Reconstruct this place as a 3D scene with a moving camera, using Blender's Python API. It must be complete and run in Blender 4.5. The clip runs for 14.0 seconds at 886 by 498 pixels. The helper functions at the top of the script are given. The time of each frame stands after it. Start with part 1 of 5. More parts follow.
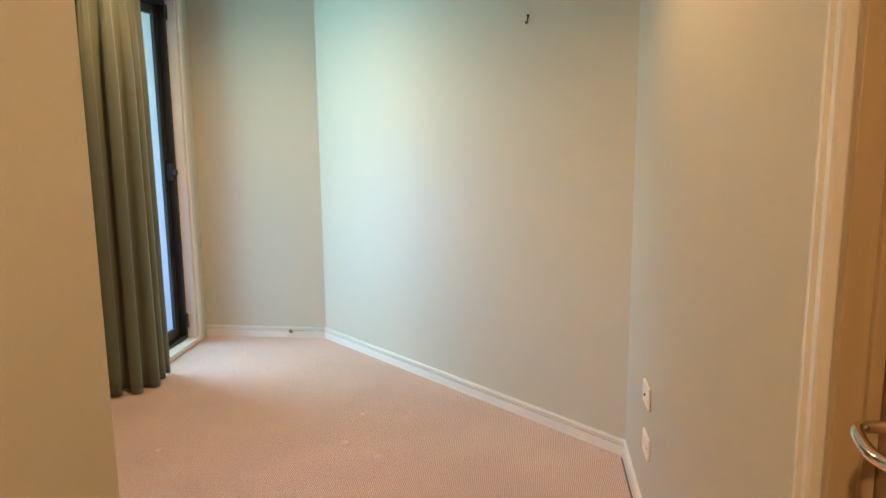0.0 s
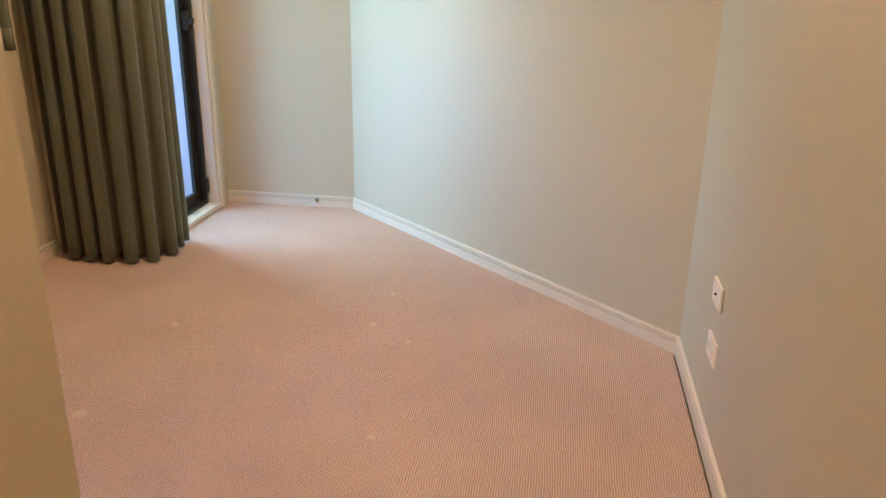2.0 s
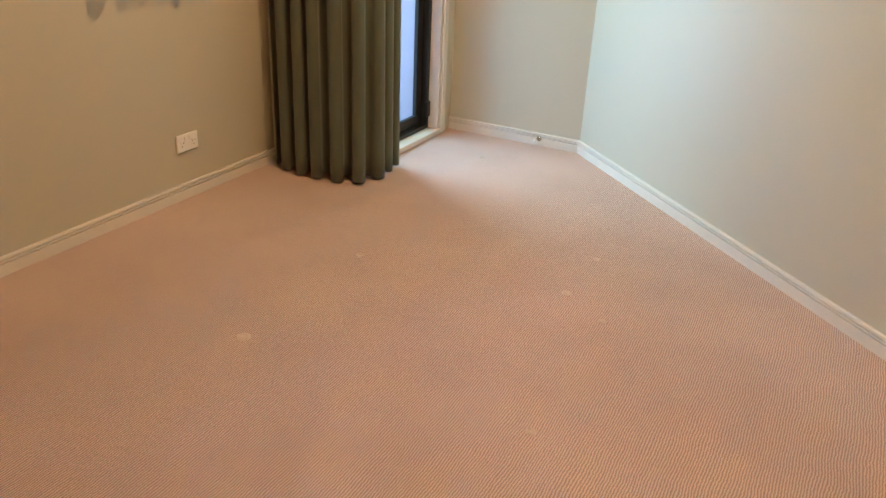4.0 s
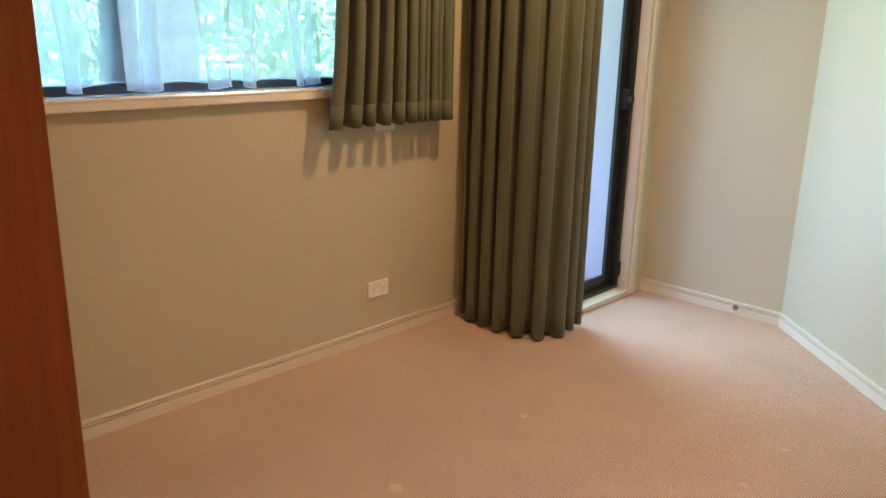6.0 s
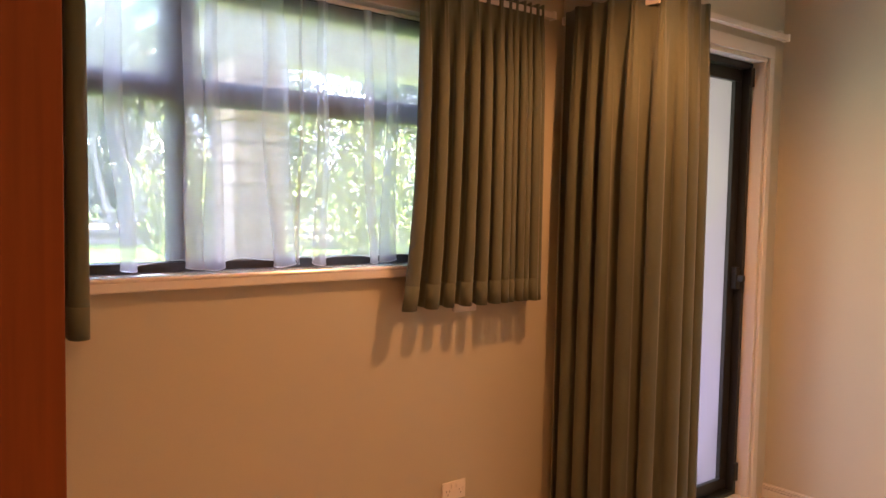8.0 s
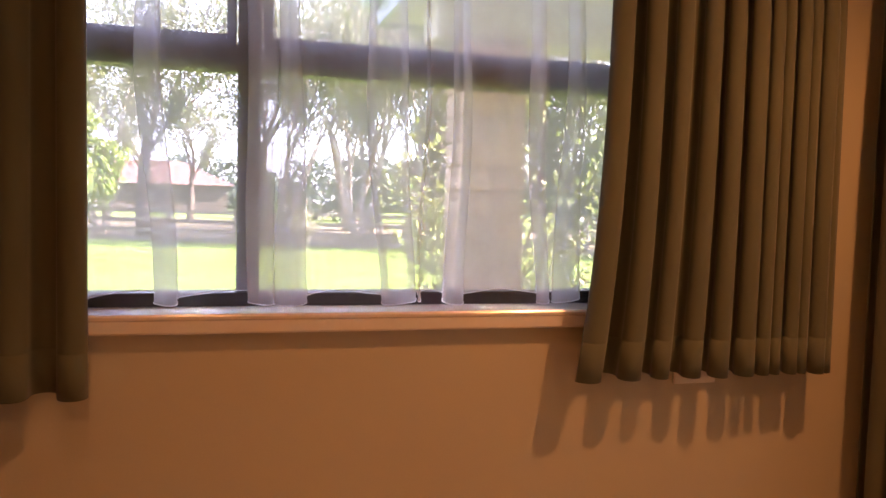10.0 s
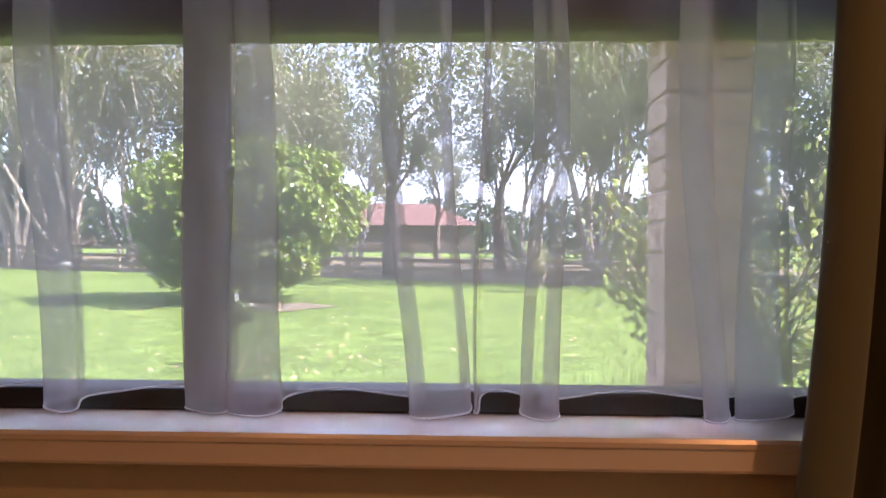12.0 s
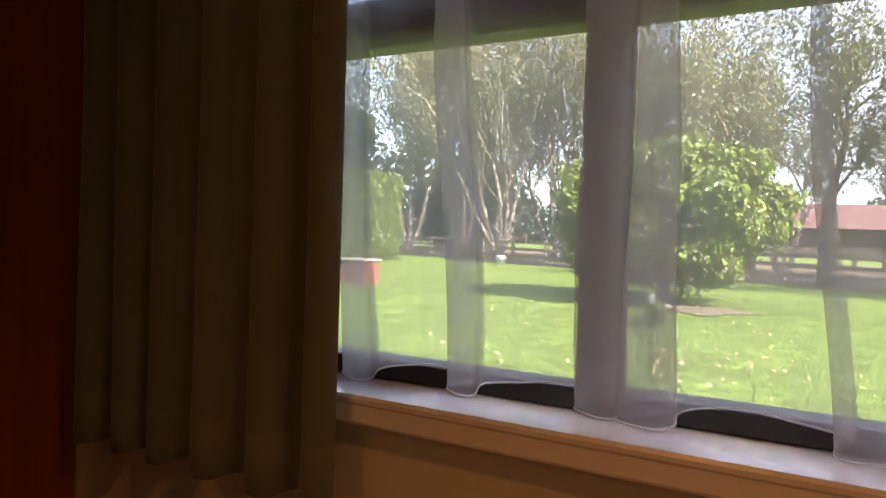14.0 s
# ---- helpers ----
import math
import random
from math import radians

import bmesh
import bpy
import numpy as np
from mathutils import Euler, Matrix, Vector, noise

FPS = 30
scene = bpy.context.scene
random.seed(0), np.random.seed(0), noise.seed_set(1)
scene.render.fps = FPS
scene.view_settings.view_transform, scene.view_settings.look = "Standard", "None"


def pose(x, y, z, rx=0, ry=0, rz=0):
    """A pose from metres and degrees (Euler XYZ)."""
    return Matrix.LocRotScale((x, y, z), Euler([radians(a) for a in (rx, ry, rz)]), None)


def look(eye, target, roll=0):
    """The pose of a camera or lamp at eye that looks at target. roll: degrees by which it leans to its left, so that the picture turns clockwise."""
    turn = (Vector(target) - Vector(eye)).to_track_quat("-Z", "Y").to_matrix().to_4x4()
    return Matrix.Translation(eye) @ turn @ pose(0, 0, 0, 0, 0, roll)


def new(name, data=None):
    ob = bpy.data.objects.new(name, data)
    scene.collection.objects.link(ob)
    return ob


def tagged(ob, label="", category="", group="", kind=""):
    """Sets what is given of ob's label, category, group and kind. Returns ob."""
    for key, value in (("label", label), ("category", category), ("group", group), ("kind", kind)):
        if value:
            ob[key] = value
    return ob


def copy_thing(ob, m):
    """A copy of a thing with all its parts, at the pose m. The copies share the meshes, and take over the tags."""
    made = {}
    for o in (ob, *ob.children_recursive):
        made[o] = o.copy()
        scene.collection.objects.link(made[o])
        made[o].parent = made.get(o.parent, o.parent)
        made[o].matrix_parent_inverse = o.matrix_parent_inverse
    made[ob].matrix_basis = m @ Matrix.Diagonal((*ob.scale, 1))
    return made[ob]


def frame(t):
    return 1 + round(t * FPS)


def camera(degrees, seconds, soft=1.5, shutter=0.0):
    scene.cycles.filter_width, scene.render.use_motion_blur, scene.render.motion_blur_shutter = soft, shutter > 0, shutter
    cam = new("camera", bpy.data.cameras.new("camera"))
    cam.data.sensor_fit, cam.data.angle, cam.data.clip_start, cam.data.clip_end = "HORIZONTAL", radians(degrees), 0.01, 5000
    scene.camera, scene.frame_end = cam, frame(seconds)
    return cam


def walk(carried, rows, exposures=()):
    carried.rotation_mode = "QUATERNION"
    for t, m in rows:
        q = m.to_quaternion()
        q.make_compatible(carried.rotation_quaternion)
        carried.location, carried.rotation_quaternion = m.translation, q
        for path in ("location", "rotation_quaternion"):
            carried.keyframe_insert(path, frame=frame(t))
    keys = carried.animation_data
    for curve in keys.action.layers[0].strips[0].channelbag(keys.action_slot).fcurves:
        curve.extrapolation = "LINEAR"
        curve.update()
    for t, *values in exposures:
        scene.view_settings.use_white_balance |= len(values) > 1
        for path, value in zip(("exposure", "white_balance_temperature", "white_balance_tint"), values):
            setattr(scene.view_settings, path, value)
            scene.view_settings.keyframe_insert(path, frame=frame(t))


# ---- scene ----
cam = camera(59.4, 14.0)
PATH = [
    (0, (-0.265, -0.677, 1.402), (-0.487, 1.278, 1.047), -0.6),
    (0.5, (-0.285, -0.653, 1.402), (-0.498, 1.296, 1.006), -0.4),
    (1, (-0.32, -0.614, 1.389), (-0.515, 1.32, 0.919), 0.1),
    (1.5, (-0.341, -0.494, 1.361), (-0.549, 1.409, 0.781), 0.1),
    (2, (-0.357, -0.345, 1.343), (-0.637, 1.514, 0.66), 1.0),
    (2.5, (-0.384, -0.208, 1.311), (-0.775, 1.581, 0.506), 2.1),
    (3, (-0.396, -0.1, 1.302), (-0.903, 1.626, 0.429), 2.6),
    (3.2, (-0.399, -0.063, 1.295), (-0.959, 1.639, 0.407), 2.6),
    (5.3, (-0.243, 0.136, 1.323), (-1.453, 1.556, 0.604), 1.8),
    (5.5, (-0.242, 0.14, 1.334), (-1.493, 1.547, 0.661), 1.6),
    (6, (-0.239, 0.141, 1.367), (-1.571, 1.531, 0.826), 1.3),
    (6.5, (-0.207, 0.162, 1.367), (-1.608, 1.539, 0.99), 1.0),
    (7, (-0.24, 0.202, 1.385), (-1.684, 1.566, 1.151), 1.0),
    (7.2, (-0.288, 0.215, 1.38), (-1.739, 1.579, 1.202), 1.1),
    (9.3, (-0.777, 0.964, 1.373), (-2.587, 1.807, 1.25), 1.8),
    (9.5, (-0.85, 1.048, 1.379), (-2.701, 1.797, 1.258), 1.9),
    (10, (-1.053, 1.237, 1.382), (-2.976, 1.774, 1.266), 1.5),
    (10.2, (-1.128, 1.328, 1.375), (-3.078, 1.764, 1.276), 1.6),
    (10.5, (-1.218, 1.396, 1.35), (-3.19, 1.729, 1.296), 1.1),
    (11, (-1.453, 1.496, 1.357), (-3.445, 1.664, 1.299), 1.0),
    (11.5, (-1.639, 1.576, 1.369), (-3.638, 1.607, 1.324), 0.6),
    (12, (-1.777, 1.665, 1.383), (-3.775, 1.579, 1.353), 0.2),
    (12.5, (-1.857, 1.728, 1.395), (-3.845, 1.505, 1.381), -0.1),
    (13, (-1.904, 1.749, 1.401), (-3.863, 1.349, 1.393), 0.1),
    (13.5, (-1.919, 1.746, 1.396), (-3.793, 1.047, 1.381), 0.7),
    (14, (-1.864, 1.667, 1.378), (-3.547, 0.586, 1.329), 1.8),
]
EXPOSURES = [(0.0, 4.18, 3740, -13), (1.5, 4.14, 3740, -11), (3.2, 4.10, 3830, -9), (5.3, 4.10, 3880, -16), (6.5, 3.92, 4150, -4), (7.2, 3.84, 4650, 6),
             (9.3, 3.44, 6300, 36), (10.2, 3.02, 6200, 32), (11.0, 2.60, 5900, 31), (12.0, 2.24, 5750, 27), (13.0, 1.92, 5850, 21), (13.5, 1.85, 6000, 19), (14.0, 2.12, 6400, 20)]
walk(cam, [(t, look(eye, target, roll)) for t, eye, target, roll in PATH], EXPOSURES)

# ---- world, sun, lamps ----
world = bpy.data.worlds.new("sky")
scene.world = world
world.use_nodes = True
wn = world.node_tree.nodes
sky = wn.new("ShaderNodeTexSky")
sky.sky_type = "NISHITA"
sky.sun_disc = False
SUN_DIR = Vector((0.20, 0.72, 0.66)).normalized()
sky.sun_elevation = math.asin(SUN_DIR.z)
sky.sun_rotation = math.atan2(SUN_DIR.x, SUN_DIR.y)
sky.air_density, sky.dust_density = 1.0, 2.0
wn["Background"].inputs["Strength"].default_value = 0.15
# thin broken cloud over the blue
cloud_at = wn.new("ShaderNodeTexCoord")
cloud = wn.new("ShaderNodeTexNoise")
cloud.inputs["Scale"].default_value, cloud.inputs["Detail"].default_value = 3.0, 7
world.node_tree.links.new(cloud_at.outputs["Generated"], cloud.inputs["Vector"])
cover = wn.new("ShaderNodeMapRange")
cover.inputs["From Min"].default_value, cover.inputs["From Max"].default_value = 0.38, 0.62
cover.inputs["To Min"].default_value, cover.inputs["To Max"].default_value = 0.15, 0.8
world.node_tree.links.new(cloud.outputs["Fac"], cover.inputs["Value"])
veil = wn.new("ShaderNodeMix")
veil.data_type = "RGBA"
veil.inputs["B"].default_value = (3.7, 3.9, 4.7, 1)
world.node_tree.links.new(cover.outputs[0], veil.inputs["Factor"])
world.node_tree.links.new(sky.outputs[0], veil.inputs["A"])
world.node_tree.links.new(veil.outputs["Result"], wn["Background"].inputs["Color"])

sun_data = bpy.data.lights.new("sun", "SUN")
sun_data.energy, sun_data.angle, sun_data.color = 5.0, radians(0.6), (1.0, 0.94, 0.84)
sun = new("sun", sun_data)
sun.matrix_world = look(SUN_DIR * 30, (0, 0, 0))

LAMP_COLOR = (1.0, 0.40, 0.104)
LAMPS = [(-1.80, 2.50, 5.9), (-1.75, 1.10, 0.9), (-0.45, 1.2, 4.3), (-0.34, -0.75, 4.6)]
CEIL = 2.42
# the sky's light that falls through the frosted door
for z, tall_by, watts, color in ((1.55, 1.0, 1.5, (0.94, 1.0, 0.60)), (0.58, 0.9, 1.25, (0.98, 0.93, 0.98))):
    door_sky = bpy.data.lights.new("door_daylight", "AREA")
    door_sky.shape, door_sky.size, door_sky.size_y = "RECTANGLE", 0.62, tall_by
    door_sky.energy, door_sky.color = watts, color
    new("door_daylight", door_sky).matrix_world = look((-2.95, 3.40, z), (-1.6, 3.15, z - 0.08))
# the sky's light that falls steeply through the window
window_sky = bpy.data.lights.new("window_daylight", "AREA")
window_sky.shape, window_sky.size, window_sky.size_y = "RECTANGLE", 1.5, 0.12
window_sky.energy, window_sky.color = 0.35, (0.90, 0.95, 1.0)
new("window_daylight", window_sky).matrix_world = look((-2.98, 1.53, 2.06), (-2.48, 1.53, 1.46))
# added narrow lamp inside the opening, aimed down to brighten the sill
sill_fill = bpy.data.lights.new("sill_fill_lamp", "AREA")
sill_fill.shape, sill_fill.size, sill_fill.size_y = "RECTANGLE", 1.0, 0.03
sill_fill.energy, sill_fill.color, sill_fill.spread = 0.06, (0.88, 0.94, 1.0), radians(6)
new("sill_fill_lamp", sill_fill).matrix_world = look((-2.766, 1.53, 2.05), (-2.786, 1.53, 1.14))


# ---- materials ----
def mat_new(name):
    m = bpy.data.materials.new(name)
    m.use_nodes = True
    n, l = m.node_tree.nodes, m.node_tree.links
    return m, n, l, n["Principled BSDF"]


def mat(name, color, rough=0.6, metal=0.0, var=0.12, scale=6.0, fine=120.0, bump=0.15, bump_dist=0.002, spec=0.4, island=0.0, obj=0.0, stretch=(1, 1, 1), sheen=0.0):
    """A surface with stains and grain at two scales."""
    m, n, l, p = mat_new(name)
    tc = n.new("ShaderNodeTexCoord")
    mp = n.new("ShaderNodeMapping")
    mp.inputs["Scale"].default_value = stretch
    l.new(tc.outputs["Object"], mp.inputs["Vector"])
    big, small = n.new("ShaderNodeTexNoise"), n.new("ShaderNodeTexNoise")
    big.inputs["Scale"].default_value, big.inputs["Detail"].default_value = scale, 4
    small.inputs["Scale"].default_value, small.inputs["Detail"].default_value = fine, 3
    for t in (big, small):
        l.new(mp.outputs[0], t.inputs["Vector"])
    mix = n.new("ShaderNodeMath")
    mix.operation = "MULTIPLY_ADD"
    mix.inputs[1].default_value = 0.5
    l.new(small.outputs["Fac"], mix.inputs[0])
    half = n.new("ShaderNodeMath")
    half.operation = "MULTIPLY"
    half.inputs[1].default_value = 0.5
    l.new(big.outputs["Fac"], half.inputs[0])
    l.new(half.outputs[0], mix.inputs[2])
    hsv = n.new("ShaderNodeHueSaturation")
    hsv.inputs["Color"].default_value = (*color, 1)
    rng = n.new("ShaderNodeMapRange")
    rng.inputs["From Min"].default_value, rng.inputs["From Max"].default_value = 0.3, 0.7
    rng.inputs["To Min"].default_value, rng.inputs["To Max"].default_value = 1 - var, 1 + var
    l.new(mix.outputs[0], rng.inputs["Value"])
    value = rng.outputs[0]
    for amount, node, out in ((island, "ShaderNodeNewGeometry", "Random Per Island"), (obj, "ShaderNodeObjectInfo", "Random")):
        if amount:
            src = n.new(node)
            r2 = n.new("ShaderNodeMapRange")
            r2.inputs["To Min"].default_value, r2.inputs["To Max"].default_value = 1 - amount, 1 + amount
            l.new(src.outputs[out], r2.inputs["Value"])
            mul = n.new("ShaderNodeMath")
            mul.operation = "MULTIPLY"
            l.new(value, mul.inputs[0])
            l.new(r2.outputs[0], mul.inputs[1])
            value = mul.outputs[0]
    l.new(value, hsv.inputs["Value"])
    l.new(hsv.outputs[0], p.inputs["Base Color"])
    p.inputs["Roughness"].default_value, p.inputs["Metallic"].default_value = rough, metal
    p.inputs["Specular IOR Level"].default_value = spec
    if sheen:
        p.inputs["Sheen Weight"].default_value = sheen
    if bump:
        b = n.new("ShaderNodeBump")
        b.inputs["Strength"].default_value, b.inputs["Distance"].default_value = bump, bump_dist
        l.new(small.outputs["Fac"], b.inputs["Height"])
        l.new(b.outputs[0], p.inputs["Normal"])
    return m


def mat_carpet():
    m, n, l, p = mat_new("ribbed_carpet")
    tc = n.new("ShaderNodeTexCoord")
    wob = n.new("ShaderNodeTexNoise")
    wob.inputs["Scale"].default_value, wob.inputs["Detail"].default_value = 90, 2
    l.new(tc.outputs["Object"], wob.inputs["Vector"])
    mixv = n.new("ShaderNodeVectorMath")
    mixv.operation = "MULTIPLY_ADD"
    mixv.inputs[1].default_value = (0.006, 0.006, 0)
    l.new(wob.outputs["Color"], mixv.inputs[0])
    drift = n.new("ShaderNodeTexNoise")
    drift.inputs["Scale"].default_value, drift.inputs["Detail"].default_value = 7, 2
    l.new(tc.outputs["Object"], drift.inputs["Vector"])
    shift = n.new("ShaderNodeVectorMath")
    shift.operation = "MULTIPLY_ADD"
    shift.inputs[1].default_value = (0.020, 0.020, 0)
    l.new(drift.outputs["Color"], shift.inputs[0])
    l.new(tc.outputs["Object"], shift.inputs[2])
    l.new(shift.outputs[0], mixv.inputs[2])
    wave = n.new("ShaderNodeTexWave")
    wave.wave_type, wave.bands_direction, wave.wave_profile = "BANDS", "X", "SIN"
    wave.inputs["Scale"].default_value = 2 * math.pi / (20 * 0.0072)
    l.new(mixv.outputs[0], wave.inputs["Vector"])
    loops = n.new("ShaderNodeTexVoronoi")
    loops.inputs["Scale"].default_value = 170
    l.new(tc.outputs["Object"], loops.inputs["Vector"])
    stain = n.new("ShaderNodeTexNoise")
    stain.inputs["Scale"].default_value, stain.inputs["Detail"].default_value = 1.6, 5
    l.new(tc.outputs["Object"], stain.inputs["Vector"])
    ramp = n.new("ShaderNodeMix")
    ramp.data_type = "RGBA"
    ramp.inputs["A"].default_value, ramp.inputs["B"].default_value = (0.41, 0.300, 0.250, 1), (0.74, 0.580, 0.482, 1)
    l.new(wave.outputs["Fac"], ramp.inputs["Factor"])
    fleck = n.new("ShaderNodeMix")
    fleck.data_type, fleck.blend_type = "RGBA", "MULTIPLY"
    fleck.inputs["Factor"].default_value = 0.09
    l.new(ramp.outputs["Result"], fleck.inputs["A"])
    l.new(loops.outputs["Color"], fleck.inputs["B"])
    hsv = n.new("ShaderNodeHueSaturation")
    rng = n.new("ShaderNodeMapRange")
    rng.inputs["From Min"].default_value, rng.inputs["From Max"].default_value = 0.3, 0.7
    rng.inputs["To Min"].default_value, rng.inputs["To Max"].default_value = 0.90, 1.10
    l.new(stain.outputs["Fac"], rng.inputs["Value"])
    l.new(rng.outputs[0], hsv.inputs["Value"])
    hsv.inputs["Saturation"].default_value = 0.95
    l.new(fleck.outputs["Result"], hsv.inputs["Color"])
    l.new(hsv.outputs[0], p.inputs["Base Color"])
    p.inputs["Roughness"].default_value, p.inputs["Specular IOR Level"].default_value = 0.95, 0.1
    add = n.new("ShaderNodeMath")
    add.operation = "SUBTRACT"
    l.new(wave.outputs["Fac"], add.inputs[0])
    l.new(loops.outputs["Distance"], add.inputs[1])
    b = n.new("ShaderNodeBump")
    b.inputs["Strength"].default_value, b.inputs["Distance"].default_value = 0.45, 0.003
    l.new(add.outputs[0], b.inputs["Height"])
    l.new(b.outputs[0], p.inputs["Normal"])
    return m


def mat_glass(name, tint=(1, 1, 1), gloss=0.05):
    """A clear pane: straight through, with a weak mirror image."""
    m, n, l, p = mat_new(name)
    n.remove(p)
    tr, gl, mx = n.new("ShaderNodeBsdfTransparent"), n.new("ShaderNodeBsdfGlossy"), n.new("ShaderNodeMixShader")
    tr.inputs["Color"].default_value = (*tint, 1)
    gl.inputs["Roughness"].default_value = 0.02
    fr = n.new("ShaderNodeFresnel")
    fr.inputs["IOR"].default_value = 1.3
    l.new(fr.outputs[0], mx.inputs["Fac"])
    l.new(tr.outputs[0], mx.inputs[1])
    l.new(gl.outputs[0], mx.inputs[2])
    l.new(mx.outputs[0], n["Material Output"].inputs["Surface"])
    return m


def mat_frosted():
    m, n, l, p = mat_new("frosted_glass")
    n.remove(p)
    a, bb, mx = n.new("ShaderNodeBsdfTranslucent"), n.new("ShaderNodeBsdfGlossy"), n.new("ShaderNodeMixShader")
    a.inputs["Color"].default_value = (0.25, 0.215, 0.235, 1)
    ns = n.new("ShaderNodeTexNoise")
    ns.inputs["Scale"].default_value = 300
    bp = n.new("ShaderNodeBump")
    bp.inputs["Strength"].default_value, bp.inputs["Distance"].default_value = 0.2, 0.001
    l.new(ns.outputs["Fac"], bp.inputs["Height"])
    l.new(bp.outputs[0], bb.inputs["Normal"])
    bb.inputs["Roughness"].default_value = 0.35
    mx.inputs["Fac"].default_value = 0.06
    l.new(a.outputs[0], mx.inputs[1])
    l.new(bb.outputs[0], mx.inputs[2])
    l.new(mx.outputs[0], n["Material Output"].inputs["Surface"])
    return m


def mat_sheer(name, clear):
    """Fine white voile: part of the light passes between the threads."""
    m, n, l, p = mat_new(name)
    n.remove(p)
    tc = n.new("ShaderNodeTexCoord")
    ns = n.new("ShaderNodeTexNoise")
    ns.inputs["Scale"].default_value, ns.inputs["Detail"].default_value = 14, 5
    l.new(tc.outputs["Object"], ns.inputs["Vector"])
    rng = n.new("ShaderNodeMapRange")
    rng.inputs["To Min"].default_value, rng.inputs["To Max"].default_value = 1 - clear - 0.07, 1 - clear + 0.07
    l.new(ns.outputs["Fac"], rng.inputs["Value"])
    tr, tl, df = n.new("ShaderNodeBsdfTransparent"), n.new("ShaderNodeBsdfTranslucent"), n.new("ShaderNodeBsdfDiffuse")
    tl.inputs["Color"].default_value = (0.74, 0.74, 0.77, 1)
    df.inputs["Color"].default_value = (0.60, 0.61, 0.63, 1)
    inner, mx = n.new("ShaderNodeMixShader"), n.new("ShaderNodeMixShader")
    inner.inputs["Fac"].default_value = 0.30
    l.new(tl.outputs[0], inner.inputs[1])
    l.new(df.outputs[0], inner.inputs[2])
    l.new(rng.outputs[0], mx.inputs["Fac"])
    l.new(tr.outputs[0], mx.inputs[1])
    l.new(inner.outputs[0], mx.inputs[2])
    l.new(mx.outputs[0], n["Material Output"].inputs["Surface"])
    return m


def mat_leaf(name, color, var=0.35, shine=0.45):
    """Leaves: each one a little different, letting some light through."""
    m, n, l, p = mat_new(name)
    geo = n.new("ShaderNodeNewGeometry")
    hsv = n.new("ShaderNodeHueSaturation")
    hsv.inputs["Color"].default_value = (*color, 1)
    r = n.new("ShaderNodeMapRange")
    r.inputs["To Min"].default_value, r.inputs["To Max"].default_value = 1 - var, 1 + var
    l.new(geo.outputs["Random Per Island"], r.inputs["Value"])
    l.new(r.outputs[0], hsv.inputs["Value"])
    r2 = n.new("ShaderNodeMapRange")
    r2.inputs["To Min"].default_value, r2.inputs["To Max"].default_value = 0.48, 0.52
    l.new(geo.outputs["Random Per Island"], r2.inputs["Value"])
    l.new(r2.outputs[0], hsv.inputs["Hue"])
    l.new(hsv.outputs[0], p.inputs["Base Color"])
    p.inputs["Roughness"].default_value = shine
    tl, mx = n.new("ShaderNodeBsdfTranslucent"), n.new("ShaderNodeMixShader")
    l.new(hsv.outputs[0], tl.inputs["Color"])
    mx.inputs["Fac"].default_value = 0.4
    l.new(p.outputs[0], mx.inputs[1])
    l.new(tl.outputs[0], mx.inputs[2])
    l.new(mx.outputs[0], n["Material Output"].inputs["Surface"])
    return m


def mat_wood(name, dark, light, rough=0.35, axis="Z"):
    m, n, l, p = mat_new(name)
    tc = n.new("ShaderNodeTexCoord")
    mp = n.new("ShaderNodeMapping")
    mp.inputs["Scale"].default_value = {"Z": (14, 14, 0.7), "Y": (14, 0.7, 14), "X": (0.7, 14, 14)}[axis]
    l.new(tc.outputs["Object"], mp.inputs["Vector"])
    ns = n.new("ShaderNodeTexNoise")
    ns.inputs["Scale"].default_value, ns.inputs["Detail"].default_value, ns.inputs["Distortion"].default_value = 2.5, 6, 0.6
    l.new(mp.outputs[0], ns.inputs["Vector"])
    mx = n.new("ShaderNodeMix")
    mx.data_type = "RGBA"
    mx.inputs["A"].default_value, mx.inputs["B"].default_value = (*dark, 1), (*light, 1)
    l.new(ns.outputs["Fac"], mx.inputs["Factor"])
    l.new(mx.outputs["Result"], p.inputs["Base Color"])
    p.inputs["Roughness"].default_value = rough
    b = n.new("ShaderNodeBump")
    b.inputs["Strength"].default_value, b.inputs["Distance"].default_value = 0.15, 0.001
    l.new(ns.outputs["Fac"], b.inputs["Height"])
    l.new(b.outputs[0], p.inputs["Normal"])
    return m


